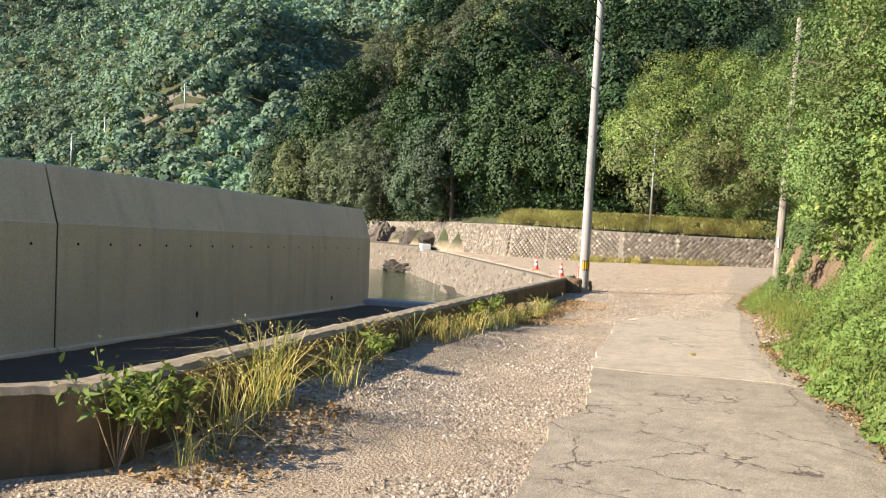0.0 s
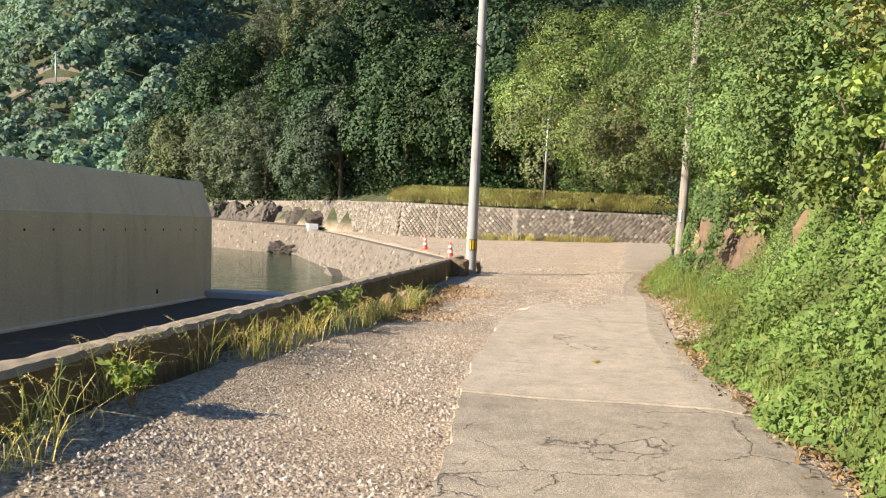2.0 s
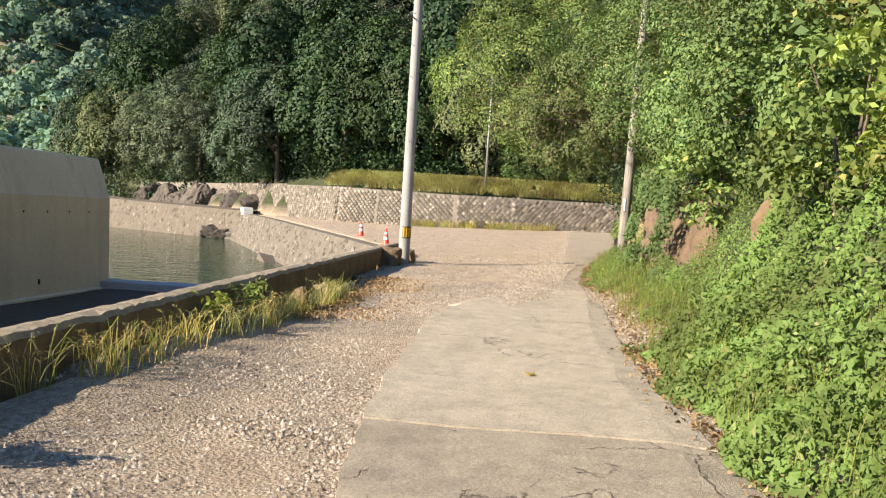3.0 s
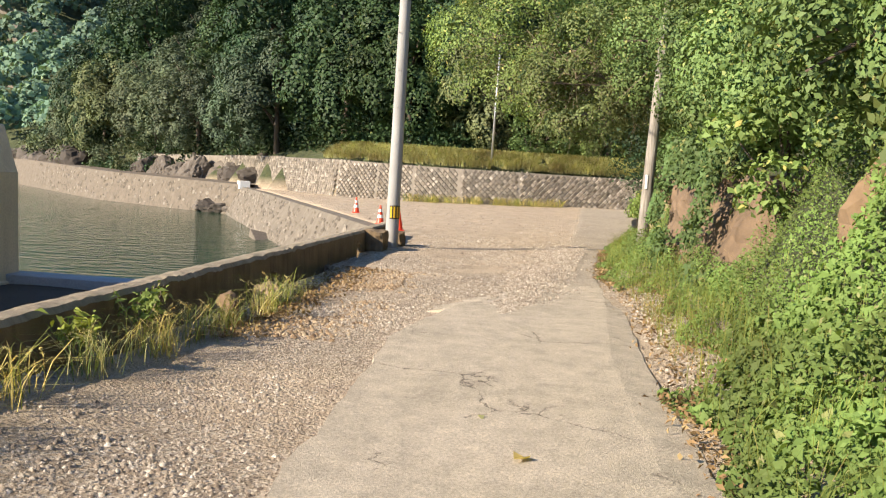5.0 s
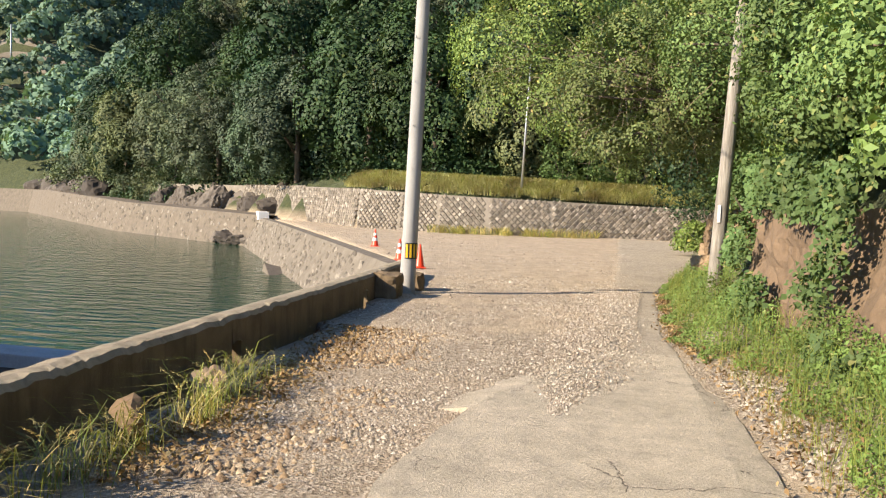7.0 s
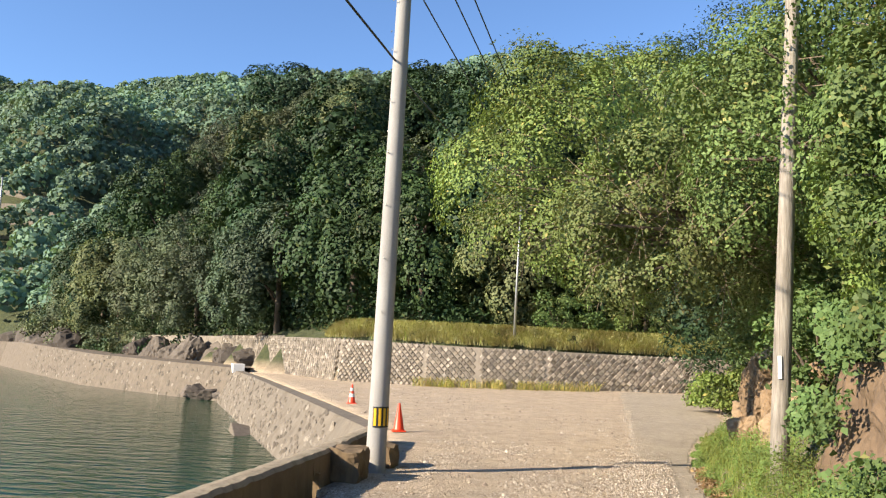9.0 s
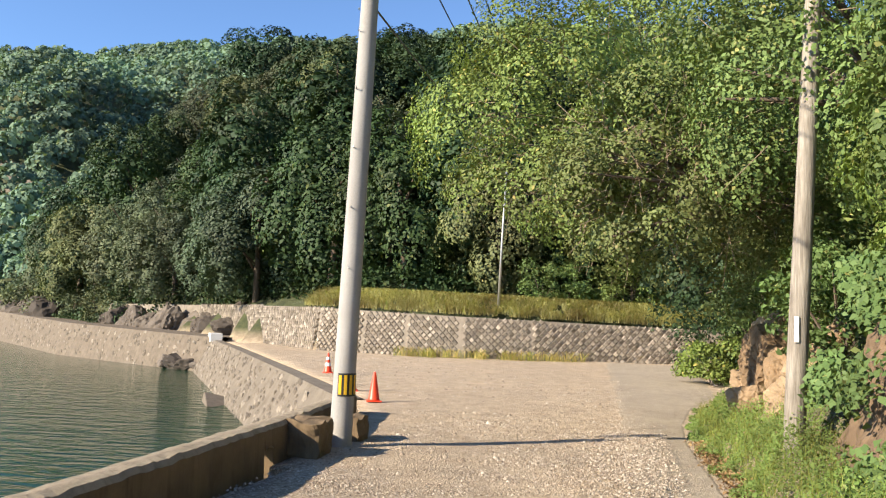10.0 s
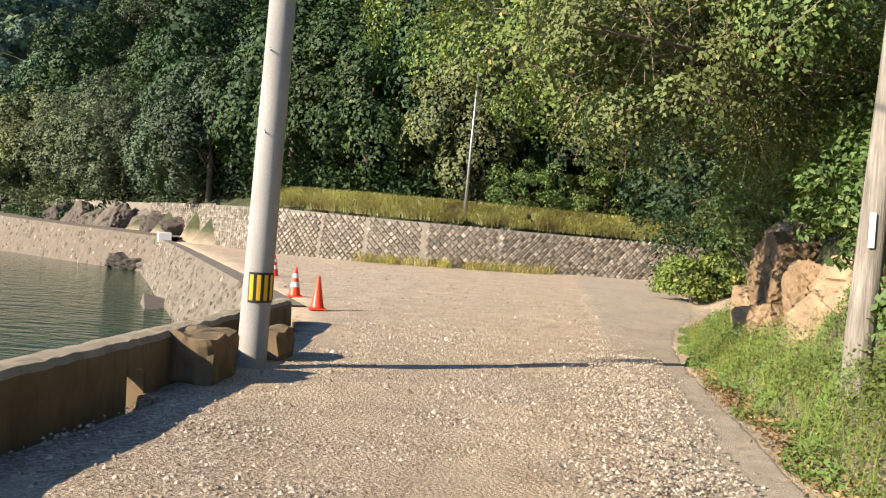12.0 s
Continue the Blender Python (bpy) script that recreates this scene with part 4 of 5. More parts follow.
# woods on the far mountains: one joined mesh of leafy lumps
def far_woods():
    rng = np.random.default_rng(77)
    out = []
    y = 124.0
    while y < 400:
        step = 5.2 + 0.012 * (y - 100)
        x = -1.2 * y
        while x < (-0.12 if y < 235 else 0.2) * y:
            px, py = x + rng.uniform(-2, 2), y + rng.uniform(-2, 2)
            x += step
            if height(px, py) < 0.5 or (px > -0.56 * py and py < 235) or (py > 345 and px > -0.75 * py) or px < -1.2 * py or (-168 < px < -106 and 138 < py < 170 and rng.random() < 0.38):
                continue
            r = step * (0.5 + 0.28 * rng.random())
            c = np.array([[px, py, height(px, py) + r * 0.7]])
            n = 190 if y < 200 else 120
            u = unit(rng.normal(size=(n, 3)))
            u[:, 1] = -np.abs(u[:, 1])
            u[:, 2] = np.where(u[:, 2] < -0.3, -u[:, 2], u[:, 2])
            P = c + u * r * (0.8 + 0.3 * rng.random((n, 1)))
            N = unit(u + 0.35 * rng.normal(size=(n, 3)))
            out.append(leaf_corners(rng, P, N, r * 0.29, 0.75))
        y += step * 0.95
    tagged(new("far_woods", quads_mesh("far_woods", np.concatenate(out), LEAF_FAR_HAZE)), "dense woods covering the mountains across the bay", "woods", kind="stuff")


far_woods()


# terraced plots with stone walls and slender poles on the hillside across the bay
def terraces():
    rng = random.Random(91)
    for k in range(7):
        v, f = [], []
        y0 = 139 + 4.6 * k
        xs = spaced(-166 + rng.uniform(0, 12), -108 - rng.uniform(0, 16), 1.6)
        for x in xs:
            y = y0 + 0.10 * (x + 137) + 1.2 * noise.noise(Vector((x * 0.12, k, 0)))
            z = height(x, y)
            h = 0.35 + 0.5 * noise.noise(Vector((x * 0.4, k * 3.0, 1)))
            v += [(x, y - 0.35, z - 1.5), (x, y - 0.15, z + h), (x, y + 0.5, z + h), (x, y + 0.6, z - 1.5)]
        for i in range(len(xs) - 1):
            for q in range(3):
                f.append((i * 4 + q, (i + 1) * 4 + q, (i + 1) * 4 + q + 1, i * 4 + q + 1))
        tagged(new("terrace_wall", mesh_from("terrace_wall", v, f, MORTAR)), "long low stone terrace wall on the far hillside", "terrace wall", "hillside terraces")
    for x, y in ((-146, 152), (-152, 148), (-128, 158)):
        ob = new("far_pole", mesh_from("far_pole", *tube([(0, 0, -0.5), (0, 0, 9.5)], [0.2, 0.15], 8), STEEL, True))
        ob.matrix_world = pose(x, y, height(x, y))
        tagged(ob, "slender pale pole on the far hillside", "pole", "hillside poles")


terraces()


# dark undergrowth that closes the forest's foot
def undergrowth():
    rng = np.random.default_rng(78)
    n = 42000
    x = -92 + 108 * rng.random(n)
    start = np.interp(x, [-62, -42, -27, -18, 20], [-2.6, -2.0, 1.5, 7.0, 7.0])
    y = np.interp(x, *zip(*RETAIN)) + start + 13 * rng.random(n) ** 1.6
    ok = x > -0.95 * y
    x, y, n = x[ok], y[ok], int(ok.sum())
    z = np.array([height(a, b) for a, b in zip(x, y)])
    lump = np.array([noise.noise(Vector((a * 0.5, b * 0.5, 6))) for a, b in zip(x, y)])
    z += (1.5 + 1.8 * lump) * rng.random(n)
    N = unit(np.array([0.0, -0.2, 0.6]) + 0.8 * rng.normal(size=(n, 3)))
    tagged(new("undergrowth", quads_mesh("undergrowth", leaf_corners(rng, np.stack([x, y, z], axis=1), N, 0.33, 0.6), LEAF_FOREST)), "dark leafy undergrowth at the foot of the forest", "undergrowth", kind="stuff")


undergrowth()


# ---- roadside trees and shrubs ----
def leaning_tree(name, x, y, h, crown, leaf_mat, leaf, lumps, per, label, seed, lump=0.26, category="tree", twigs=0):
    """A roadside tree whose crown (centre and radii) hangs out over the road."""
    rng = np.random.default_rng(seed)
    if y < 40:
        leaf, per = leaf * 0.66, int(per * 1.7)
    z0 = height(x, y) - 0.15
    thing = base(name, pose(x, y, z0), label, category, "roadside greenery")
    (cx, cy, cz), (rx, ry, rz) = crown
    mid = np.array([cx - x, cy - y, cz - z0])
    pieces = [tube([(0, 0, -0.4), tuple(mid * 0.35 + np.array([0.1, 0, 0.3])), tuple(mid * 0.8), tuple(mid)], [0.03 * h, 0.024 * h, 0.016 * h, 0.008 * h], 8)]
    mean = (rx + ry + rz) / 3
    c, own, B, rb = bough_tufts(rng, 17, int(lumps * 1.6), rx, ry, rz, mid, mean * lump * 0.62, -0.92)
    for k in range(0, len(c), max(1, len(c) // 14)):
        pieces.append(tube([tuple(mid * 0.6), tuple((mid * 0.6 + c[k]) / 2 + np.array([0, 0, 0.15])), tuple(c[k])], [0.009 * h, 0.006 * h, 0.002 * h], 5))
    child("trunk", mesh_from("trunk", *merge(pieces), BARK, True), thing)
    rad = mean * lump * 0.8 * (0.62 + 0.75 * rng.random(len(c)))
    child("crown", quads_mesh("crown", np.concatenate([tuft_leaves(rng, c, rad, int(per * 0.62), leaf, own, 0.75), clump_leaves(rng, c, rad * 1.2, int(per * 0.14), leaf, 0.3, 0.7), shell_leaves(rng, B, rb * 0.88, 300, leaf * 1.3)]), leaf_mat), thing)
    if twigs:
        tw = []
        for k in range(twigs):
            u = unit(rng.normal(size=(1, 3)))[0]
            u = unit((u * [1.0, 1.0, 0.7] - [0.35, 0.55, 0.25])[None])[0]
            p = mid + u * np.array([rx, ry, rz]) * 0.8
            q = p + u * np.array([0.3, 0.3, 0.2]) + rng.normal(size=3) * 0.28
            r = q + u * 0.15 + rng.normal(size=3) * 0.16
            tw.append(tube([tuple(p), tuple(q), tuple(r)], [0.009, 0.006, 0.003], 4))
        child("tangle", mesh_from("tangle", *merge(tw), TWIG), thing, "bare pale tangled twigs")["kind"] = "stuff"
    return thing


leaning_tree("tree", 4.2, 33.5, 8, ((-1.1, 32.0, 6.0), (3.4, 3.4, 2.4)), LEAF_BRIGHT, 0.115, 75, 260, "bright green roadside tree leaning out over the lot", 101, 0.24, twigs=130)
leaning_tree("tree", 4.0, 31.0, 7, ((0.2, 30.4, 4.5), (2.7, 2.6, 1.75)), LEAF_OLIVE, 0.105, 64, 230, "olive roadside tree with bare tangled twigs", 102, 0.24, twigs=260)
leaning_tree("tree", 4.6, 27.5, 8, ((2.0, 27.6, 5.4), (2.0, 3.0, 2.2)), LEAF_BRIGHT, 0.105, 66, 240, "bright green roadside tree above the bank", 103, 0.26, twigs=30)
leaning_tree("tree", 5.2, 22.5, 9, ((3.3, 23.0, 6.4), (2.0, 3.0, 2.8)), LEAF_BRIGHT, 0.10, 90, 190, "tall bright green tree on the bank", 104, 0.26, twigs=20)
leaning_tree("tree", 5.6, 17.5, 9, ((3.6, 18.0, 6.0), (1.9, 3.0, 2.6)), LEAF_BRIGHT, 0.10, 85, 180, "green tree on the bank with pale twigs", 105, 0.26, twigs=60)
leaning_tree("tree", 6.2, 12.5, 9, ((4.4, 13.0, 5.6), (1.8, 2.6, 2.4)), LEAF_BRIGHT, 0.10, 80, 180, "bright green tree on the bank", 106, 0.26, twigs=20)
leaning_tree("tree", 3.8, 24.6, 5, ((2.35, 24.0, 3.3), (0.8, 1.3, 1.4)), LEAF_VERGE, 0.10, 50, 120, "small yellow-green tree on the bank beside the wooden pole", 114, 0.3)
leaning_tree("tree", 3.6, 22.4, 5, ((1.80, 22.0, 3.8), (0.80, 1.3, 1.35)), LEAF_BRIGHT, 0.10, 50, 110, "small leafy tree hanging over the verge", 111, 0.3)
leaning_tree("tree", 3.8, 18.4, 5, ((2.25, 18.2, 3.5), (1.0, 1.5, 1.4)), LEAF_BRIGHT, 0.10, 50, 110, "small green tree hanging over the verge", 112, 0.3)
leaning_tree("tree", 4.2, 15.0, 5, ((2.7, 14.8, 3.4), (1.0, 1.5, 1.4)), LEAF_BRIGHT, 0.10, 50, 110, "small leafy tree hanging over the verge", 113, 0.3)
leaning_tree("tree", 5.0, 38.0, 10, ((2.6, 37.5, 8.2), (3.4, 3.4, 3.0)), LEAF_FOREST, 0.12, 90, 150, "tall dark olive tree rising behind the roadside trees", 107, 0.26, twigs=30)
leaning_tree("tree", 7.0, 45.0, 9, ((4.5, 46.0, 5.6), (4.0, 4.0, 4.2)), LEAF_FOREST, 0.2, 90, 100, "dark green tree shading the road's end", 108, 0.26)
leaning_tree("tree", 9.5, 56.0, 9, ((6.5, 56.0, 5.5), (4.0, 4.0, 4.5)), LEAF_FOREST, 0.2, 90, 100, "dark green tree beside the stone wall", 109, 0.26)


def shrub(x, y, r, hgt, mat, leaf, n, label, seed, z=None, group="bank shrubs"):
    rng = np.random.default_rng(seed)
    z0 = (height(x, y) if z is None else z) - 0.1
    thing = base("shrub", pose(x, y, z0), label, "shrub", group)
    c = crown_centres(rng, 22, r, r * 1.2, hgt * 0.5, (0, 0, hgt * 0.5), -0.9)
    st = [tube([(0, 0, -0.2), tuple(q * np.array([0.4, 0.4, 0.5])), tuple(q)], [0.03, 0.02, 0.008], 5) for q in c[::3]]
    child("branchwork", mesh_from("branchwork", *merge(st), BARK), thing)
    rad = r * 0.42 * (0.6 + 0.8 * rng.random(22))
    child("foliage", quads_mesh("foliage", clump_leaves(rng, c, rad, n // 22, leaf, 0.3, 0.65), mat), thing)


_r = random.Random(5)
_y, _k = 6.5, 0
while _y < 35.5:
    vx = along(_y, VERGE)
    bare = 13.8 < _y < 16.0 or 17.4 < _y < 25.2 or 30.0 < _y < 35.6
    over = 17.0 < _y < 25.2
    if not bare:
        shrub(vx + 1.7 + _r.uniform(-0.15, 0.3), _y, 0.72, 1.5 + _r.uniform(0, 0.6), LEAF_BRIGHT if _k % 3 else LEAF_VERGE, 0.095, 3000, "leafy bright green shrub on the bank", 200 + _k)
    shrub(vx + (3.05 if over else 2.45) + _r.uniform(0, 0.4), _y + 0.5, 1.1, 2.0 if over else 2.3, LEAF_BRIGHT if _k % 4 else LEAF_OLIVE, 0.10, 3400, "ivy-hung shrub climbing the steep bank", 300 + _k)
    _y += 1.55
    _k += 1
for k, (x, y, r, h) in enumerate(((2.5, 45.7, 1.1, 1.5), (3.9, 45.2, 1.1, 1.4), (2.7, 46.8, 2.0, 3.6), (4.2, 46.2, 2.1, 3.9), (5.2, 48.5, 2.0, 3.8), (2.7, 35.6, 1.0, 2.4), (3.2, 38.5, 1.4, 3.2), (3.9, 42.5, 1.6, 3.4))):
    shrub(x, y, r, h, LEAF_FOREST if 2 <= k < 5 else LEAF_BRIGHT, 0.13, 3600, "dense green bush overhanging the fence posts", 400 + k, group="bushes at the bend")
for k in range(9):
    x = -5.0 + 1.25 * k
    y = along(x, RETAIN) + 4.5 + 0.3 * (k % 3)
    shrub(x, y, 1.2, 2.7 + 0.6 * (k % 2), LEAF_BRIGHT, 0.16, 1700, "light green thicket behind the grass terrace", 500 + k, group="terrace thicket")

for k in range(16):
    x = -47.0 - 2.6 * k
    big = 1.5 if k > 4 else 1.0
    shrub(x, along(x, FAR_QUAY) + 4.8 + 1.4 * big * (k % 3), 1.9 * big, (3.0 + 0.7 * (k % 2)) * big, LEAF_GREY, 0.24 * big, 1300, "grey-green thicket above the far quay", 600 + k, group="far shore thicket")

# ---- grasses and weeds ----
def verge_weeds():
    rng = np.random.default_rng(61)
    n = 190000
    y = 4.0 + 32.0 * rng.random(n) ** 1.15
    d = 0.02 + 2.1 * rng.random(n) ** 1.1
    vx = np.interp(y, *zip(*VERGE))
    x = vx + d + 0.12 * np.sin(y * 3.1) * (d < 0.4) + 0.42 * ((y > 13.8) & (y < 20.2) & (d < 0.8))
    z = np.array([height(a, b) for a, b in zip(x, y)])
    keep = ((d < 1.0) | (y < 28.2) | (d > 1.9)) & ~((y > 18.0) & (y < 25.2) & (d > 0.95))
    x, y, d, n = x[keep], y[keep], d[keep], int(keep.sum())
    z = z[keep]
    lump = np.array([noise.noise(Vector((a * 1.6, b * 1.6, 2))) for a, b in zip(x, y)])
    z += (0.04 + 0.42 * np.clip(d / 0.6, 0.15, 1) * np.clip(0.75 + 1.3 * lump, 0.1, 2)) * rng.random(n)
    P = np.stack([x, y, z], axis=1)
    N = unit(np.array([-0.6, -0.5, 0.6]) + np.where(y < 15, 0.45, 0.62)[:, None] * rng.normal(size=(n, 3)))
    tagged(new("verge_weeds", quads_mesh("verge_weeds", leaf_corners(rng, P, N, np.where(rng.random(n) < 0.12, 0.058, 0.030) * np.where(y < 15, 1.7, 1.0), 0.5), LEAF_VERGE)), "lush low green weeds covering the roadside bank", "weeds", kind="stuff")
    m = 5500
    y = 4.5 + 31.0 * rng.random(m)
    d = 0.1 + 1.2 * rng.random(m)
    x = np.interp(y, *zip(*VERGE)) + d
    z = np.array([height(a, b) for a, b in zip(x, y)])
    tagged(new("verge_grass", quads_mesh("verge_grass", blades(rng, np.stack([x, y, z + 0.1], axis=1), 0.34, 0.004, 1.3), GRASS_GREEN)), "fine green grass among the verge weeds", "grass", kind="stuff")


verge_weeds()


def terrace_grass():
    rng = np.random.default_rng(62)
    n = 32000
    x = -19.5 + 24.5 * rng.random(n)
    back = 0.05 + 4.6 * rng.random(n) ** 1.3
    y = np.interp(x, *zip(*RETAIN)) + back
    z = np.array([height(a, b) for a, b in zip(x, y)])
    keep = np.array([noise.noise(Vector((a * 0.9, b * 0.9, 0))) for a, b in zip(x, y)]) > -0.35
    P = np.stack([x, y, z - 0.03], axis=1)[keep]
    green = rng.random(len(P)) < 0.10
    tagged(new("terrace_grass", quads_mesh("terrace_grass", blades(rng, P[~green], 0.46, 0.030, 1.9), GRASS_DRY)), "golden dry grass along the top of the stone wall", "grass", kind="stuff")
    tagged(new("terrace_weeds", quads_mesh("terrace_weeds", blades(rng, P[green], 0.5, 0.032, 1.0), GRASS_GREEN)), "green weeds among the dry terrace grass", "weeds", kind="stuff")
    n = 2100
    x = -12.0 + 9.6 * rng.random(n)
    y = np.interp(x, *zip(*RETAIN)) - 0.45 - 1.3 * rng.random(n) ** 1.4
    z = np.array([height(a, b) for a, b in zip(x, y)])
    keep = np.array([noise.noise(Vector((a * 1.1, b * 1.6, 4))) for a, b in zip(x, y)]) + 0.3 * rng.random(n) > 0.1
    P = np.stack([x, y, z], axis=1)[keep]
    h = len(P) // 2
    tagged(new("foot_grass", quads_mesh("foot_grass", blades(rng, P[:h], 0.55, 0.016, 1.7), GRASS_DRY)), "dry grass strip at the foot of the stone wall", "grass", kind="stuff")
    tagged(new("foot_weeds", quads_mesh("foot_weeds", blades(rng, P[h:], 0.5, 0.020, 1.5), GRASS_GREEN)), "green weeds at the foot of the stone wall", "weeds", kind="stuff")


terrace_grass()


def grass_tuft(x, y, hgt, n, spread, label, seed, heads=18, dry=0.3):
    """Tall wild grass with drooping blades and seed heads on thin stalks."""
    rng = np.random.default_rng(seed)
    thing = base("grass_tuft", pose(x, y, level(y) + mound(x, y)), label, "grass tuft", "tufts along the wall")
    P = np.stack([spread * rng.normal(size=n) * 0.5, spread * rng.normal(size=n) * 0.8, np.zeros(n)], axis=1)
    g = int(n * (1 - dry))
    child("grass", quads_mesh("grass", blades(rng, P[:g], hgt, 0.0065, 1.25, 0.9), GRASS_GREEN), thing)["kind"] = "stuff"
    child("dry_grass", quads_mesh("dry_grass", blades(rng, P[g:], hgt * 0.8, 0.006, 1.4, 0.9), GRASS_DRY), thing, "straw-coloured dry blades")["kind"] = "stuff"
    for k in range(heads):
        w, l, h = rng.random() * 2 * math.pi, 0.25 * hgt + 0.45 * hgt * rng.random(), hgt * (0.85 + 0.4 * rng.random())
        b = np.array([rng.normal() * spread * 0.4, rng.normal() * spread * 0.6, 0])
        d = np.array([math.cos(w), math.sin(w), 0])
        t = np.linspace(0, 1, 7)
        pts = [b + d * l * s ** 2.2 + np.array([0, 0, h * (s - 0.22 * s ** 4)]) for s in t]
        v, f = tube([tuple(p) for p in pts], [0.002, 0.0018, 0.0016, 0.0014, 0.0012, 0.001, 0.0008], 3)
        ear = []
        for q in range(14):
            s = 0.66 + 0.34 * q / 13
            p = b + d * l * s ** 2.2 + np.array([0, 0, h * (s - 0.22 * s ** 4)]) + rng.normal(size=3) * 0.008
            a, e = unit(rng.normal(size=(1, 3)) + d * 1.2)[0] * 0.014, unit(rng.normal(size=(1, 3)))[0] * 0.0035
            ear.append(([p - a, p + e, p + a, p - e], [(0, 1, 2, 3)]))
        child("stalk", mesh_from("stalk", *merge([(v, f)] + ear), GRASS_DRY), thing)


TUFTS = [(4.45, 0.55, 0.50, 30), (5.0, 0.50, 0.66, 34), (5.6, 0.42, 0.78, 105), (7.3, 0.30, 0.46, 34), (6.8, 0.5, 0.3, 40), (8.3, 0.12, 0.52, 44), (9.4, 0.25, 0.48, 26), (10.2, 0.38, 0.42, 80), (10.8, 0.45, 0.36, 90),
         (11.7, 0.45, 0.38, 80), (12.7, 0.5, 0.40, 100), (13.6, 0.55, 0.44, 100), (14.4, 0.55, 0.42, 90), (15.0, 0.62, 0.40, 90), (15.9, 0.72, 0.46, 110), (16.7, 0.62, 0.44, 100), (17.4, 0.55, 0.28, 40)]
for k, (y, off, h, n) in enumerate(TUFTS):
    grass_tuft(wall_line(y) + off, y, h, n, 0.16 if h > 0.6 else 0.2, "tall wild grass with seed heads beside the low wall" if h > 0.6 else "low drooping grass clump beside the low wall", 700 + k, 22 if h > 0.6 else 9, 0.55)


def leafy_weed(x, y, hgt, seed, label="broad-leaved green weed growing against the low wall"):
    rng = np.random.default_rng(seed)
    thing = base("leafy_weed", pose(x, y, level(y) + mound(x, y)), label, "weed", "weeds along the wall")
    st, P = [], []
    for k in range(11):
        w, l = rng.random() * 6.28, hgt * (0.2 + 0.35 * rng.random())
        d = np.array([math.cos(w), math.sin(w), 0])
        pts = [np.zeros(3), d * l * 0.4 + [0, 0, hgt * 0.5], d * l + [0, 0, hgt * (0.75 + 0.35 * rng.random())]]
        st.append(tube([tuple(p) for p in pts], [0.006, 0.004, 0.002], 4))
        for t in np.linspace(0.1, 1, 20):
            P.append(pts[1] * (1 - t) + pts[2] * t + rng.normal(size=3) * 0.035)
    child("branchwork", mesh_from("branchwork", *merge(st), TWIG), thing)["kind"] = "stuff"
    P = np.array(P)
    N = unit(np.array([0.1, -0.2, 0.8]) + 0.6 * rng.normal(size=P.shape))
    child("leaves", quads_mesh("leaves", leaf_corners(rng, P, N, 0.085, 0.36, 0.3), LEAF_VERGE), thing)


for k, (y, off, h) in enumerate(((4.12, 0.12, 0.75), (4.3, 0.16, 0.6), (4.75, 0.1, 0.5), (8.1, 0.4, 0.35), (12.9, 0.2, 0.35), (13.9, 0.2, 0.5))):
    leafy_weed(wall_line(y) + off, y, h, 800 + k)


# a spray of broad leaves hanging from the bank trees
def hanging_spray(x, y, z, n, seed):
    rng = np.random.default_rng(seed)
    thing = base("hanging_branch", pose(x, y, z), "branch of broad yellow-green leaves hanging over the verge", "branch", "hanging branches")
    path = [(1.6, 0.3, 0.5), (0.7, 0.1, 0.55), (0.1, 0, 0.35), (-0.35, 0, 0.0)]
    child("stem", mesh_from("stem", *tube(path, [0.02, 0.014, 0.009, 0.004], 6), BARK), thing)
    t = rng.random(n)
    P = np.stack([np.interp(t, [0, 0.4, 0.75, 1], [p[i] for p in path]) for i in range(3)], axis=1) + rng.normal(size=(n, 3)) * np.array([0.14, 0.2, 0.14]) - np.array([0, 0, 0.1])
    N = unit(np.array([-0.5, -0.5, 0.45]) + 0.4 * rng.normal(size=(n, 3)))
    child("leaves", quads_mesh("leaves", leaf_corners(rng, P, N, 0.11, 0.6, 0.35), LEAF_BRIGHT), thing)


hanging_spray(2.2, 10.6, 3.25, 90, 901)
hanging_spray(2.9, 11.8, 3.5, 110, 902)
hanging_spray(2.6, 17.6, 4.0, 110, 903)
hanging_spray(2.4, 21.0, 3.6, 110, 904)

# ---- loose stones and litter ----
def scatter_stones(name, spots, sizes, mat, label, seed):
    rng = np.random.default_rng(seed)
    n = len(spots)
    oct_v = np.array([[1, 0, 0], [0, 1, 0], [-1, 0, 0], [0, -1, 0], [0, 0, 1]], dtype=float)
    tri = np.array([[0, 1, 4], [1, 2, 4], [2, 3, 4], [3, 0, 4]])
    s = sizes[:, None, None] * np.stack([np.ones(n), 0.7 + 0.3 * rng.random(n), 0.65 + 0.4 * rng.random(n)], axis=1)[:, None, :]
    v = (oct_v[None] * (0.7 + 0.5 * rng.random((n, 5, 1)))) * s
    a = rng.random(n) * 6.283
    ca, sa = np.cos(a)[:, None], np.sin(a)[:, None]
    v = np.stack([v[..., 0] * ca - v[..., 1] * sa, v[..., 0] * sa + v[..., 1] * ca, v[..., 2] - 0.1 * sizes[:, None]], axis=2) + spots[:, None, :]
    me = bpy.data.meshes.new(name)
    me.vertices.add(n * 5)
    me.vertices.foreach_set("co", v.astype(np.float32).ravel())
    idx = (tri[None] + 5 * np.arange(n)[:, None, None]).astype(np.int32).ravel()
    me.loops.add(len(idx))
    me.loops.foreach_set("vertex_index", idx)
    me.polygons.add(len(idx) // 3)
    me.polygons.foreach_set("loop_start", np.arange(0, len(idx), 3, dtype=np.int32))
    me.materials.append(mat)
    me.update(calc_edges=True)
    me.validate()
    return tagged(new(name, me), label, "gravel", kind="stuff")


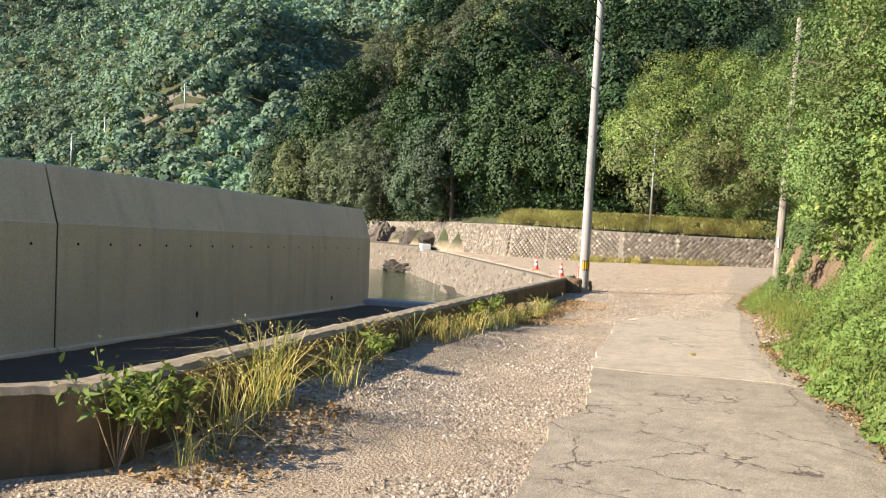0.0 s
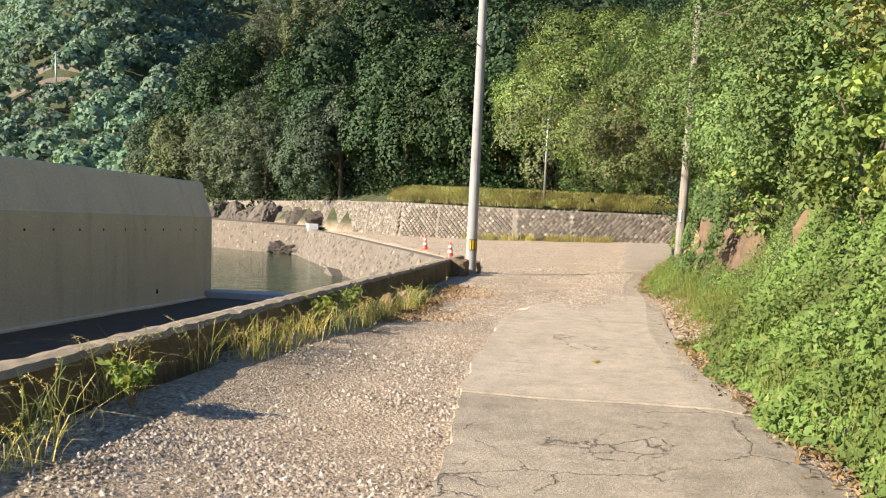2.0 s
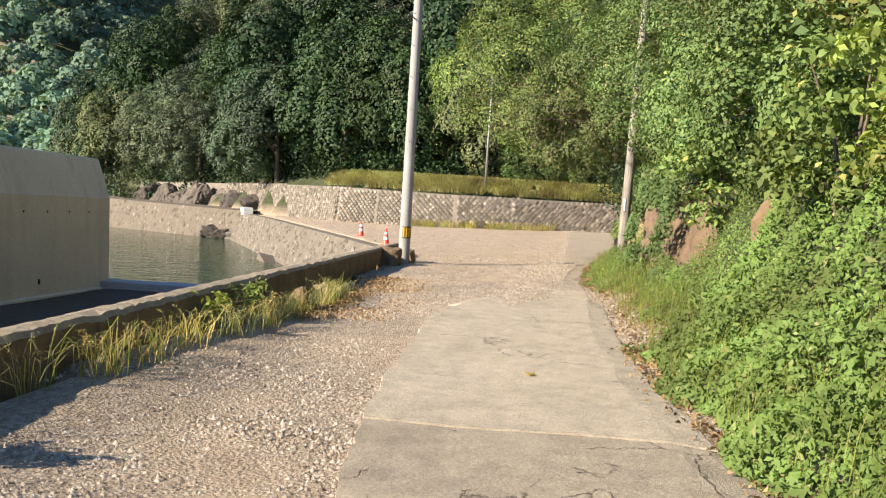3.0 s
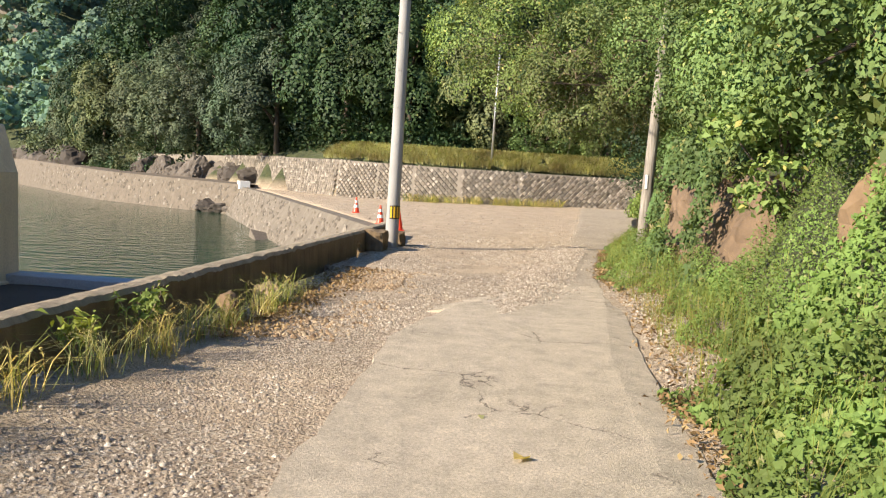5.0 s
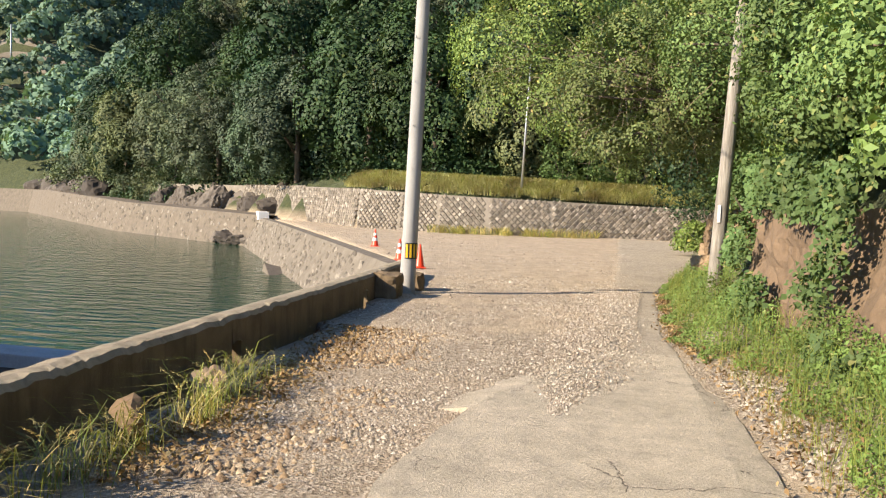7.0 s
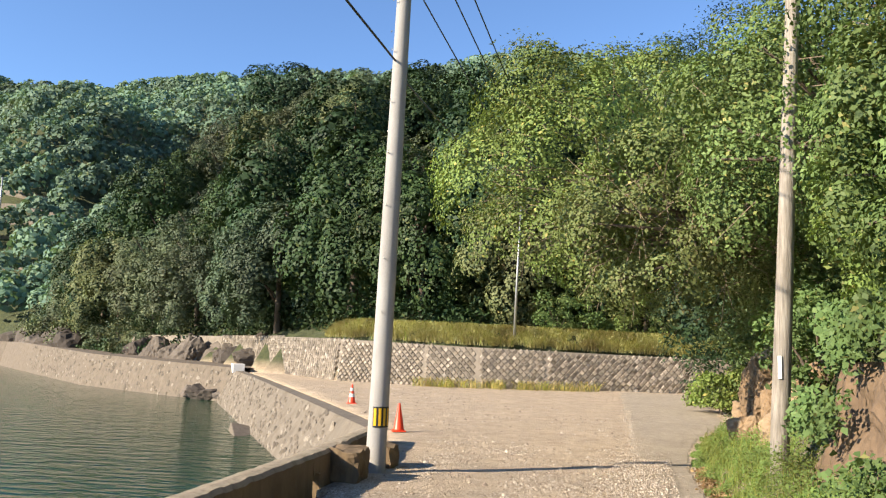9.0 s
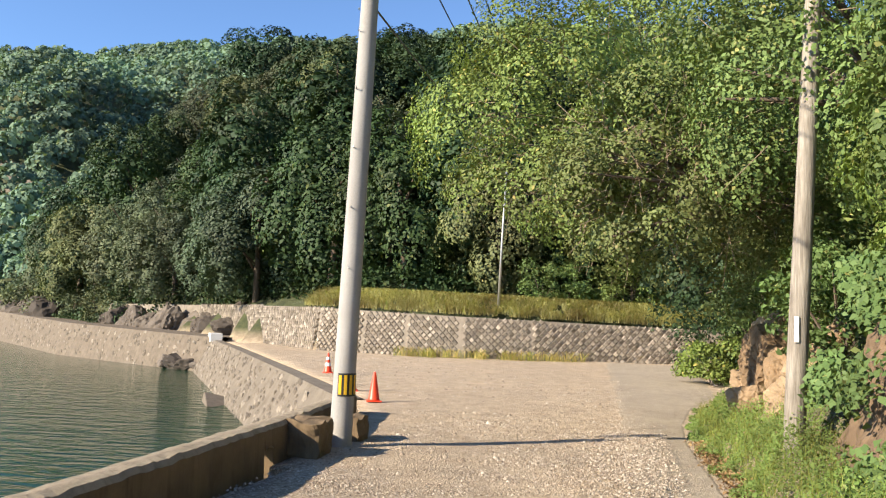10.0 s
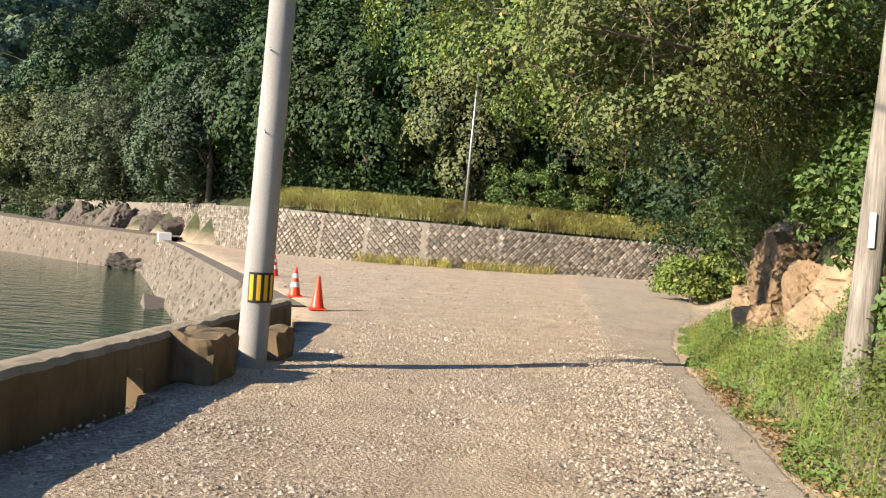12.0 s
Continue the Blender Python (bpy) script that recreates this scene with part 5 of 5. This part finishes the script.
def surface(x, y):
    return level(y) + mound(x, y) + 0.025 * noise.noise(Vector((x * 1.3, y * 1.3, 0))) + 0.03 * noise.noise(Vector((x * 0.35, y * 0.35, 5)))


def gravel():
    rng = np.random.default_rng(41)
    pts, size = [], []
    while len(pts) < 42000:
        y = 2.5 + 30 * rng.random() ** 1.5
        l, r = wall_line(y) + 0.1, along(y, ROAD_LEFT) + 0.05
        x = l + (r - l) * rng.random()
        patch = noise.noise(Vector((x * 0.8, y * 0.45, 11)))
        edge = (x - l) / (r - l)
        if edge < 0.2 and rng.random() < 0.7:
            continue
        if patch + 0.22 < rng.random() * 0.75 and y > 3:
            continue
        pts.append((x, y, surface(x, y)))
        size.append(0.008 + 0.019 * rng.random() ** 1.8)
    # the gravel fan lying on the slab
    for _ in range(9000):
        y = 17.0 + 13 * rng.random()
        c = -0.75 + 0.02 * (y - 20)
        x = c + 0.33 * rng.normal() * smooth(16.5, 20, y)
        if x < along(y, VERGE) - 0.45:
            pts.append((x, y, surface(x, y) + 0.055))
            size.append(0.010 + 0.014 * rng.random() ** 2)
    for _ in range(4500):
        y = 19.5 + 26 * rng.random()
        x = along(y, ROAD_LEFT) + 0.32 * rng.normal() - 0.1
        pts.append((x, y, surface(x, y) + 0.015))
        size.append(0.008 + 0.014 * rng.random() ** 2)
    for _ in range(1500):
        y = 13.6 + 6 * rng.random()
        x = along(y, VERGE) + 0.05 + 0.4 * rng.random()
        pts.append((x, y, max(height(x, y), level(y)) + 0.01))
        size.append(0.010 + 0.03 * rng.random() ** 2)
    scatter_stones("gravel", np.array(pts), np.array(size), GRAVEL, "loose pale crushed gravel beside the road slab", 42)
    pts, size = [], []
    for _ in range(2500):
        y = 24 + 30 * rng.random()
        x = along(y, SHORE) + 1.0 + 9 * rng.random()
        if x < along(y, ROAD_LEFT):
            pts.append((x, y, surface(x, y)))
            size.append(0.015 + 0.05 * rng.random() ** 3)
    tan, tan_size = [], []
    while len(tan) < 2600:
        y = 14.8 + 6.4 * rng.random()
        x = wall_line(y) + 1.25 + 0.30 * rng.normal()
        if x > wall_line(y) + 0.72 and noise.noise(Vector((x * 1.5, y * 0.8, 3))) > -0.25 + 0.3 * rng.random():
            tan.append((x, y, surface(x, y)))
            tan_size.append(0.012 + 0.035 * rng.random() ** 2.2)
    scatter_stones("tan_rubble", np.array(tan), np.array(tan_size), TAN_GRAVEL, "orange-tan crushed rubble spread beside the low wall", 44)
    scatter_stones("lot_stones", np.array(pts), np.array(size), GRAVEL, "scattered stones on the bare earth lot", 43)


gravel()


def litter():
    rng = np.random.default_rng(51)
    pts = []
    for _ in range(4200):
        y = 5 + 24 * rng.random()
        x = along(y, VERGE) + 0.10 * rng.normal() + 0.05 + (0.55 * rng.random() if 13.8 < y < 20.5 else 0)
        pts.append((x, y, max(height(x, y), level(y)) + 0.055 + 0.02 * rng.random()))
    for _ in range(2200):
        y = 14.5 + 6.5 * rng.random()
        x = wall_line(y) + 0.75 + 0.22 * rng.normal()
        pts.append((x, y, surface(x, y) + 0.02 + 0.04 * rng.random()))
    for _ in range(700):
        y = 4.0 + 2.2 * rng.random()
        x = wall_line(y) + 0.7 + 0.25 * rng.normal()
        pts.append((x, y, surface(x, y) + 0.02 + 0.03 * rng.random()))
    P = np.array(pts)
    N = unit(np.array([0, 0, 0.8]) + 0.5 * rng.normal(size=P.shape))
    tagged(new("leaf_litter", quads_mesh("leaf_litter", leaf_corners(rng, P, N, 0.05, 0.5, 0.2), LITTER)), "dry brown fallen leaves along the road edges", "leaf litter", kind="stuff")
    for k, (x, y) in enumerate(((-0.41, 12.7), (-0.05, 11.9))):
        P = np.array([[0.0, 0, 0.012]])
        ob = new("fallen_leaf", quads_mesh("fallen_leaf", leaf_corners(np.random.default_rng(k), P, np.array([[0.05, 0.1, 1.0]]), 0.14, 0.6), GRASS_DRY))
        ob.matrix_world = pose(x, y, surface(x, y) + 0.055)
        tagged(ob, "single yellowed leaf lying on the slab", "leaf", "fallen leaves")


litter()
retaining_wall()
